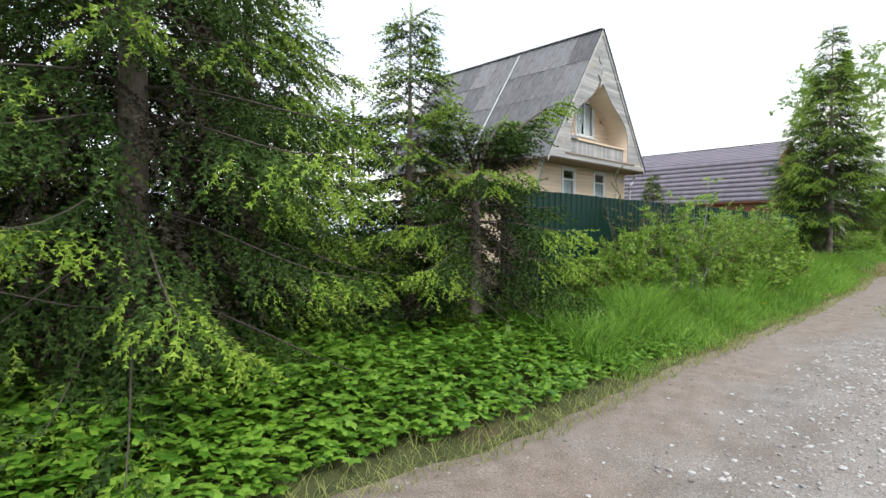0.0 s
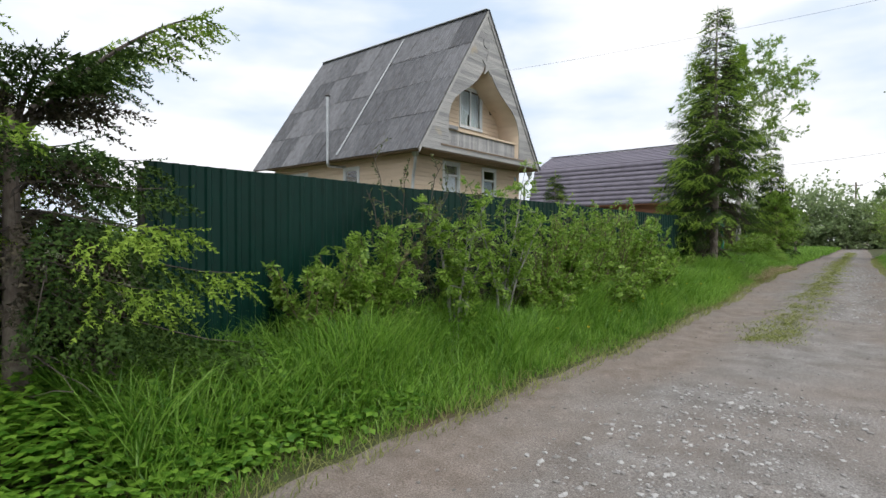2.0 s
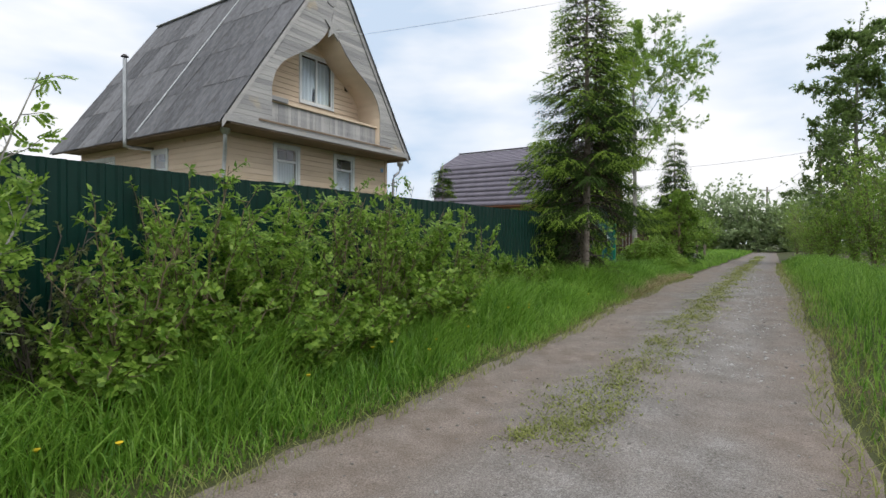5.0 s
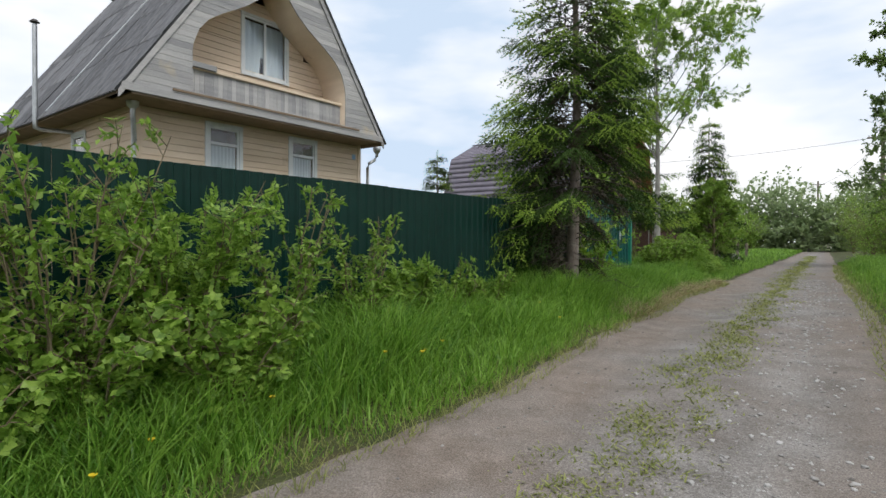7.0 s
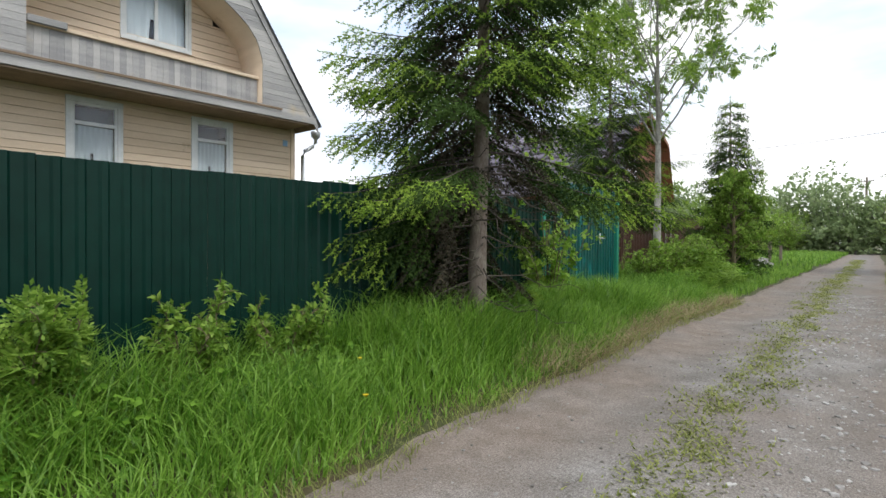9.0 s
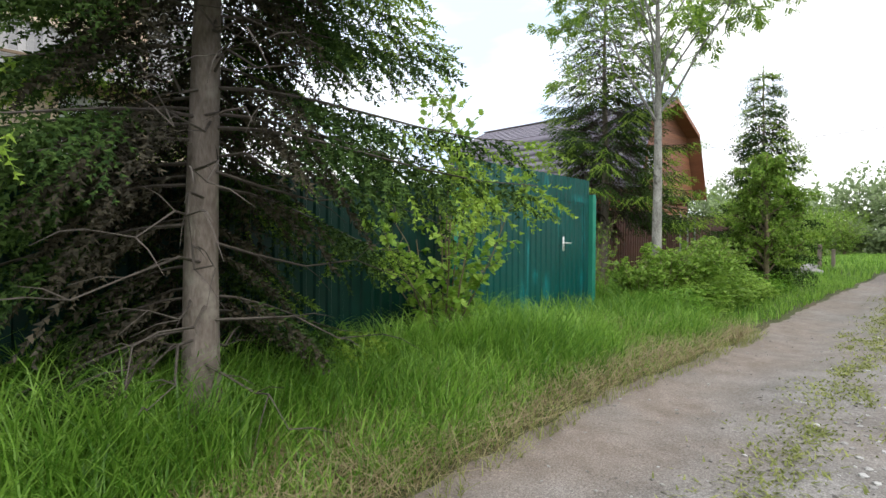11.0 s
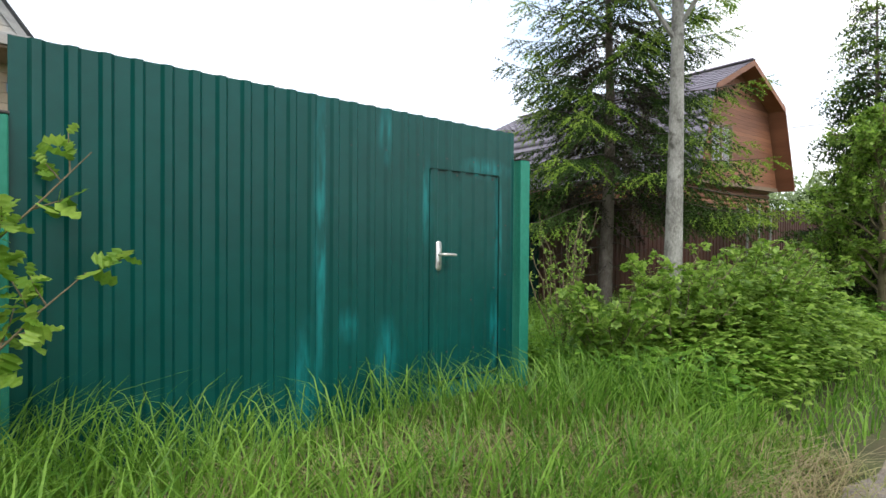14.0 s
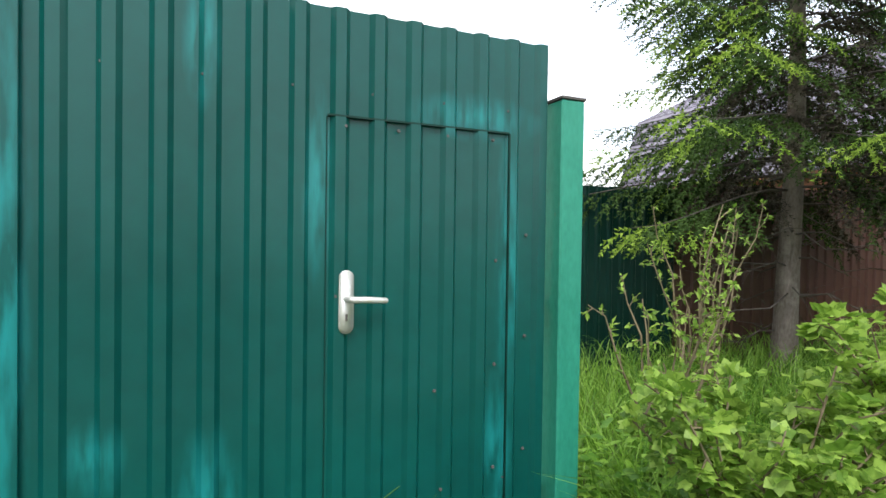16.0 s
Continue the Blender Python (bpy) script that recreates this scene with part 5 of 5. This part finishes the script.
for k, (sx, sy, sh, sr) in enumerate([(15.6, -2.4, 2.3, 0.8), (17.4, -2.5, 2.7, 0.9), (19.5, -2.4, 3.0, 0.9), (22.5, -2.7, 3.9, 1.1), (25.5, -2.5, 4.3, 1.2), (28.5, -2.3, 4.4, 1.2), (32, -2.0, 4.3, 1.3), (36, -1.7, 4.2, 1.3), (40.5, -1.0, 3.6, 1.4), (46, -0.6, 4.0, 1.6), (52, -0.2, 4.0, 1.8), (60, 0.2, 4.2, 2.0), (70, 1.0, 4.5, 2.2)]):
    broadleaf("roadside_shrub", sx, sy, sh, sr, "tall leafy willow shrub at the far road edge", 90 + k, QUICK, 0.085, M_LEAF, M_TWIG, stems=22, twigs=17, leaves=15, clear=0.05, reach=1.3, group="roadside shrubs")
for k, (sx, sy, sh, sr) in enumerate([(38, 5.6, 2.4, 1.0), (47, 9.0, 3.4, 1.5), (53, 8.2, 3.0, 1.5), (59, 8.8, 3.4, 1.6), (66, 9.5, 3.8, 2.0), (56, 12, 4.0, 2.0), (74, 9.5, 4.0, 2.2)]):
    broadleaf("garden_shrub", sx, sy, sh, sr, "leafy shrub beside the bend of the road", 110 + k, QUICK, 0.12, M_LEAF, M_TWIG, stems=22, twigs=17, leaves=16, clear=0.05, reach=1.5, group="far shrubs")
# woodland edge; its distance haze is put into the leaf colour
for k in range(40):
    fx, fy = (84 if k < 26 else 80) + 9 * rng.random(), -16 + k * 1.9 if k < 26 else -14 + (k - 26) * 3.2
    broadleaf("far_tree", fx, fy, (6.0 if k < 26 else 3.0) + 3.0 * rng.random(), 2.9, "leafy tree of the far woodland edge", 130 + k, QUICK, 0.5, M_LEAF_HAZED, M_BARK_GREY, stems=15, twigs=14, leaves=8, clear=0.0,
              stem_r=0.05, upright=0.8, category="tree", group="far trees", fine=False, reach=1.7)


# ---- grass, weeds and stones (stuff) ----
def blade_field(name, X, Y, H, W, material, label, seed, lean=0.35, lift=0.0):
    r = np.random.default_rng(seed)
    n = len(X)
    Z = ground_z(X, Y) - 0.02 + lift
    az = r.random(n) * 2 * math.pi
    d = np.stack([np.cos(az), np.sin(az), 0 * az], 1)
    w = np.stack([-np.sin(az), np.cos(az), 0 * az], 1)
    w = unit(w + 0.5 * r.normal(size=(n, 3)) * [1, 1, 0])
    b = np.stack([X, Y, Z], 1)
    ln = (lean * (0.4 + 1.2 * r.random(n)) * H)[:, None]
    wid = W[:, None]
    z = np.array([0, 0, 1.0])
    p1 = b + d * ln * 0.25 + z * (H * 0.5)[:, None]
    p2 = b + d * ln * 0.75 + z * (H * 0.85)[:, None]
    p3 = b + d * ln * 1.35 + z * (H * 0.97)[:, None]
    V = np.stack([b - w * wid, b + w * wid, p1 - w * wid * 0.9, p1 + w * wid * 0.9, p2 - w * wid * 0.55, p2 + w * wid * 0.55, p3], 1).reshape(-1, 3)
    T = np.array([(0, 1, 3), (0, 3, 2), (2, 3, 5), (2, 5, 4), (4, 5, 6)])
    F = (T[None] + (np.arange(n) * 7)[:, None, None]).reshape(-1, 3)
    ob = part_np(name, V, F, material, None, label)
    return tagged(ob, label, "grass", "", "stuff")


def verge_points(n, x0, x1, d0, d1, r, side=1, power=1.0):
    X = x0 + (x1 - x0) * r.random(n)
    D = d0 + (d1 - d0) * r.random(n) ** power
    return X, (road_left(X) + D) if side > 0 else (road_right(X) - D), D


r1 = np.random.default_rng(1)
# tall grass on the fence side, clumped
X, Y, D = verge_points(92000, 4.6, 27.0, 0.06, 2.1, r1)
clump = 0.5 + 0.5 * np.sin(X * 2.3 + 1.7 * np.sin(Y * 3.1)) * np.sin(Y * 2.9 + X * 0.7)
keep = r1.random(len(X)) < (0.35 + 0.65 * clump) * np.where((X > 23.2) & (D > 0.7), 0.45, 1.0)
X, Y, D, clump = X[keep], Y[keep], D[keep], clump[keep]
H = np.where(X > 23.2, 0.78, np.where(X > 20.6, 0.86, 1.0)) * (0.10 + 0.50 * smooth01(0.0, 0.85, D)) * (0.55 + 0.6 * clump) * (0.6 + 0.6 * r1.random(len(X)))
blade_field("tall_grass", X, Y, H, 0.0030 + 0.0042 * r1.random(len(X)), M_GRASS, "tall fresh green grass along the fence", 2, 0.55)
X, Y, D = verge_points(11000, 27.0, 42, 0.1, 2.6, r1)
blade_field("verge_grass", X, Y, 0.08 + 0.16 * r1.random(len(X)), np.full(len(X), 0.006), M_GRASS, "short green grass of the mown verge", 3)
X, Y, D = verge_points(17000, 10, 46, 0.05, 2.2, r1, -1)
blade_field("verge_grass", X, Y, (0.10 + 0.35 * smooth01(0, 0.9, D)) * (0.5 + 0.7 * r1.random(len(X))), np.full(len(X), 0.006), M_GRASS, "green grass at the far road edge", 4)
X, Y, D = verge_points(7000, 42, 85, 0.1, 5, r1)
blade_field("verge_grass", X, Y, 0.15 + 0.25 * r1.random(len(X)), np.full(len(X), 0.02), M_GRASS, "rough grass beside the bend", 5)
X, Y, D = verge_points(12000, 0.0, 27, -0.16, 0.5, r1, power=1.3)
blade_field("edge_grass", X, Y, 0.03 + 0.10 * r1.random(len(X)), np.full(len(X), 0.003), M_MOSS, "short yellowish grass creeping on the road edge", 6, 0.9)
X, Y, D = verge_points(9000, 7.0, 42, -0.20, 0.4, r1, -1)
blade_field("edge_grass", X, Y, 0.03 + 0.10 * r1.random(len(X)), np.full(len(X), 0.004), M_MOSS, "short yellowish grass at the far edge of the road", 13, 0.9)
X, Y, D = verge_points(18000, 19.5, 27, 0.0, 1.7, r1)
blade_field("dry_grass", X, Y, 0.05 + 0.16 * r1.random(len(X)), np.full(len(X), 0.003), M_DRY, "dry straw lying among the grass", 7, 1.6)
X, Y, D = verge_points(15000, 26.7, 36, 1.8, 4.6, r1)
keep = Y < 7.55
blade_field("tall_grass", X[keep], Y[keep], 0.22 + 0.32 * r1.random(keep.sum()), np.full(keep.sum(), 0.005), M_GRASS, "tall grass before the brown sheet fence", 12, 0.5)
# grass strip between the wheel tracks
clumps, per = 480, 85
CX = 11.6 + 50 * r1.random(clumps) ** 1.45
CS = np.interp(CX, [12, 18], [0.59, 0.52]) + 0.055 * r1.normal(size=clumps)
CX = np.repeat(CX, per)
CR = np.repeat(0.05 + 0.17 * r1.random(clumps) ** 2, per)
X = CX + CR * 1.8 * r1.normal(size=len(CX))
Y = road_right(CX) + (road_left(CX) - road_right(CX)) * np.repeat(CS, per) + CR * 0.8 * r1.normal(size=len(CX))
blade_field("track_grass", X, Y, 0.010 + 0.038 * r1.random(len(X)), np.full(len(X), 0.004) + 0.0002 * X, M_MOSS, "thin yellow-green grass strip between wheel tracks", 8, 1.0)

# broad-leaved weeds under the spruces
def weed_field(name, X, Y, H, size, label, seed, per=3, leaf=WEED, material=M_WEED):
    r = np.random.default_rng(seed)
    X, Y, H = np.repeat(X, per), np.repeat(Y, per), np.repeat(H, per)
    n = len(X)
    az = r.random(n) * 2 * math.pi
    el = 0.1 + 0.5 * r.random(n)
    d = np.stack([np.cos(az), np.sin(az), -0.25 + 0.3 * r.random(n)], 1)
    b = np.stack([X + 0.05 * r.normal(size=n), Y + 0.05 * r.normal(size=n), ground_z(X, Y) + H * (0.45 + 0.6 * r.random(n))], 1)
    up = unit(np.array([0, 0, 1.0]) + 0.25 * r.normal(size=(n, 3)))
    V, F = scatter(*leaf, frames_along(unit(d), up), size * (0.6 + 0.7 * r.random(n)), b)
    ob = part_np(name, V, F, material, None, label)
    return tagged(ob, label, "weeds", "", "stuff")


X, Y, D = verge_points(8000, -2.5, 6.6, 0.25, 2.8, r1)
weed_field("goutweed", X, Y, 0.12 + 0.22 * smooth01(0.2, 1.0, D) * (0.6 + 0.6 * r1.random(len(X))), 0.092, "dense low broad-leaved goutweed under the spruces", 9)
X, Y, D = verge_points(1500, 5.5, 19, 0.7, 2.0, r1)
weed_field("goutweed", X, Y, 0.15 + 0.25 * r1.random(len(X)), 0.09, "broad-leaved weeds among the tall grass", 10)
X, Y, D = verge_points(3400, 27.25, 31.2, 0.55, 2.2, r1)
mound = smooth01(26.9, 28.3, X) * smooth01(31.6, 29.6, X) * smooth01(0.3, 1.0, D)
weed_field("raspberry_thicket", X, Y, (0.25 + 0.75 * mound) * (0.75 + 0.25 * r1.random(len(X))), 0.078, "bright green leafy thicket beside the gate post", 14, material=M_LEAF)
X, Y, D = verge_points(3800, 26.6, 34, 0.7, 2.6, r1)
weed_field("goutweed", X, Y, 0.15 + 0.35 * r1.random(len(X)), 0.08, "leafy weeds round the gate bushes", 11)

# loose stones
def stones(n, x0, x1, size, seed, label, band=None, material=M_STONE):
    r = np.random.default_rng(seed)
    bm = bmesh.new()
    bmesh.ops.create_icosphere(bm, subdivisions=1, radius=1.0)
    if size < 0.014:
        bmesh.ops.delete(bm, geom=[v for v in bm.verts if v.co.z < -0.6], context="VERTS")
        bm.verts.index_update()
    tv = np.array([v.co[:] for v in bm.verts])
    tf = np.array([[v.index for v in f.verts] for f in bm.faces])
    bm.free()
    X = x0 + (x1 - x0) * r.random(n)
    S = r.random(n) if band is None else band[0] + band[1] * r.normal(size=n)
    Y = road_right(X) * (1 - S) + road_left(X) * S
    sz = size * (0.35 + r.random(n) ** 3 * 1.6)
    A = r.random(n) * 6.3
    R = np.zeros((n, 3, 3))
    R[:, 0, 0], R[:, 0, 1], R[:, 1, 0], R[:, 1, 1], R[:, 2, 2] = np.cos(A), -np.sin(A) * 0.75, np.sin(A), np.cos(A) * 0.75, 0.5
    V, F = scatter(tv, tf, R, sz, np.stack([X, Y, ground_z(X, Y) + sz * 0.1], 1))
    V += r.normal(size=V.shape) * 0.10 * np.repeat(sz, len(tv))[:, None]
    return tagged(part_np("gravel", V, F, material, None, label), label, "stones", "", "stuff")


stones(3600, 0.5, 30, 0.010, 20, "small grey stones loose on the road")
stones(4200, 1.0, 9, 0.014, 21, "coarser pale stones along the road middle", (0.48, 0.15), M_STONE_PALE)
stones(2200, 14, 30, 0.015, 22, "coarser stones beside the grass strip", (0.30, 0.12), M_STONE_PALE)


# ---- poles, wires and small things ----
def utility_pole(x, y, top, label, r=0.13):
    th = tagged(new("utility_pole"), label, "utility pole", "utility poles")
    th.location = (x, y, float(ground_z(x, y)))
    V, F = tube([(0, 0, -0.2), (0, 0, top * 0.5), (0, 0, top)], [r, r * 0.9, r * 0.75], 10)
    part_np("pole", V, F, M_WOODPOST, th, "", True)
    part("crossarm", box_bm(-0.05, 0.05, -0.8, 0.8, top - 0.55, top - 0.45, 0.01), M_WOODPOST, th)
    for k in (-0.7, -0.25, 0.25, 0.7):
        V, F = tube([(0, k, top - 0.45), (0, k, top - 0.40), (0, k, top - 0.33), (0, k, top - 0.31)], [0.02, 0.045, 0.035, 0.01], 8)
        part_np("insulator", V, F, M_WHITE, th, "", True)
    return th


utility_pole(55.0, -0.6, 8.0, "weathered wooden utility pole with a crossarm")
utility_pole(104.0, 5.6, 9.6, "distant wooden utility pole by the road", 0.16)


def wire(a, b, sag, label, r=0.012):
    u = np.linspace(0, 1, 17)[:, None]
    P = np.array(a) * (1 - u) + np.array(b) * u - np.array([0, 0, 4.0]) * sag * u * (1 - u)
    V, F = tube(P, np.full(17, r), 5)
    tagged(part_np("overhead_wire", V, F, M_DARKMETAL, None, label), label, "wire", "overhead wires")


wire((55, -0.85, 7.9), (104, 5.35, 9.4), 0.5, "thin dark overhead wire between the poles", 0.015)
wire((55, -0.35, 7.9), (48, 16.0, 6.6), 0.35, "thin dark overhead wire crossing the road")
wire((20.3, 11.2, 7.45), (27.0, -6.5, 9.5), 0.25, "thin service wire running from the gabled house", 0.004)


def stub_post(x, y, h, tilt):
    th = tagged(new("wooden_post"), "short weathered wooden post beside the grass", "post", "stub posts")
    th.matrix_world = Matrix.Translation((x, y, float(ground_z(x, y)))) @ Matrix.Rotation(tilt, 4, "Y")
    V, F = tube([(0, 0, -0.15), (0, 0, h * 0.6), (0.01, 0, h), (0.01, 0, h + 0.01)], [0.08, 0.075, 0.07, 0.005], 9)
    part_np("stake", V, F, M_WOODPOST, th, "", False)


stub_post(44.5, 5.6, 1.1, 0.03)
stub_post(46.0, 5.4, 0.9, -0.04)

# rubble beside the drive
r2 = np.random.default_rng(5)
for k in range(26):
    bm = bmesh.new()
    bmesh.ops.create_icosphere(bm, subdivisions=1, radius=0.16 + 0.14 * r2.random())
    for v in bm.verts:
        v.co *= 0.75 + 0.45 * r2.random()
        v.co.z *= 0.6
    layer = 0 if k < 17 else 0.17
    x, y = 39.5 + 3.2 * r2.random(), 5.3 + 0.9 * r2.random()
    ob = part("rubble_stone", bm, M_STONE)
    ob.location = (x, y, float(ground_z(x, y)) + 0.06 + layer)
    tagged(ob, "rough grey rubble stone heaped by the drive", "stone", "rubble heap")

fence_run("sheet_fence", (47.0, 9.6), (56.0, 9.9), 2.0, 2.0, M_TEAL, "far green sheet fence behind garden shrubs")

# dandelions in the verge
for k in range(14):
    x = 7.5 + 11 * r2.random()
    y = float(road_left(x)) + 0.25 + 0.5 * r2.random()
    d = tagged(new("dandelion"), "yellow dandelion flower on a thin stalk", "flower", "dandelions")
    d.location = (x, y, float(ground_z(x, y)))
    hh = 0.22 + 0.14 * r2.random()
    V, F = tube([(0, 0, -0.02), (0.01, 0, hh * 0.5), (0.015, 0.01, hh)], [0.003, 0.0025, 0.0025], 5)
    part_np("stalk", V, F, M_GRASS, d)
    bm = bmesh.new()
    bmesh.ops.create_cone(bm, cap_ends=True, segments=12, radius1=0.006, radius2=0.020, depth=0.014, matrix=Matrix.Translation((0.015, 0.01, hh + 0.006)))
    part("flower_head", bm, M_YELLOW, d)
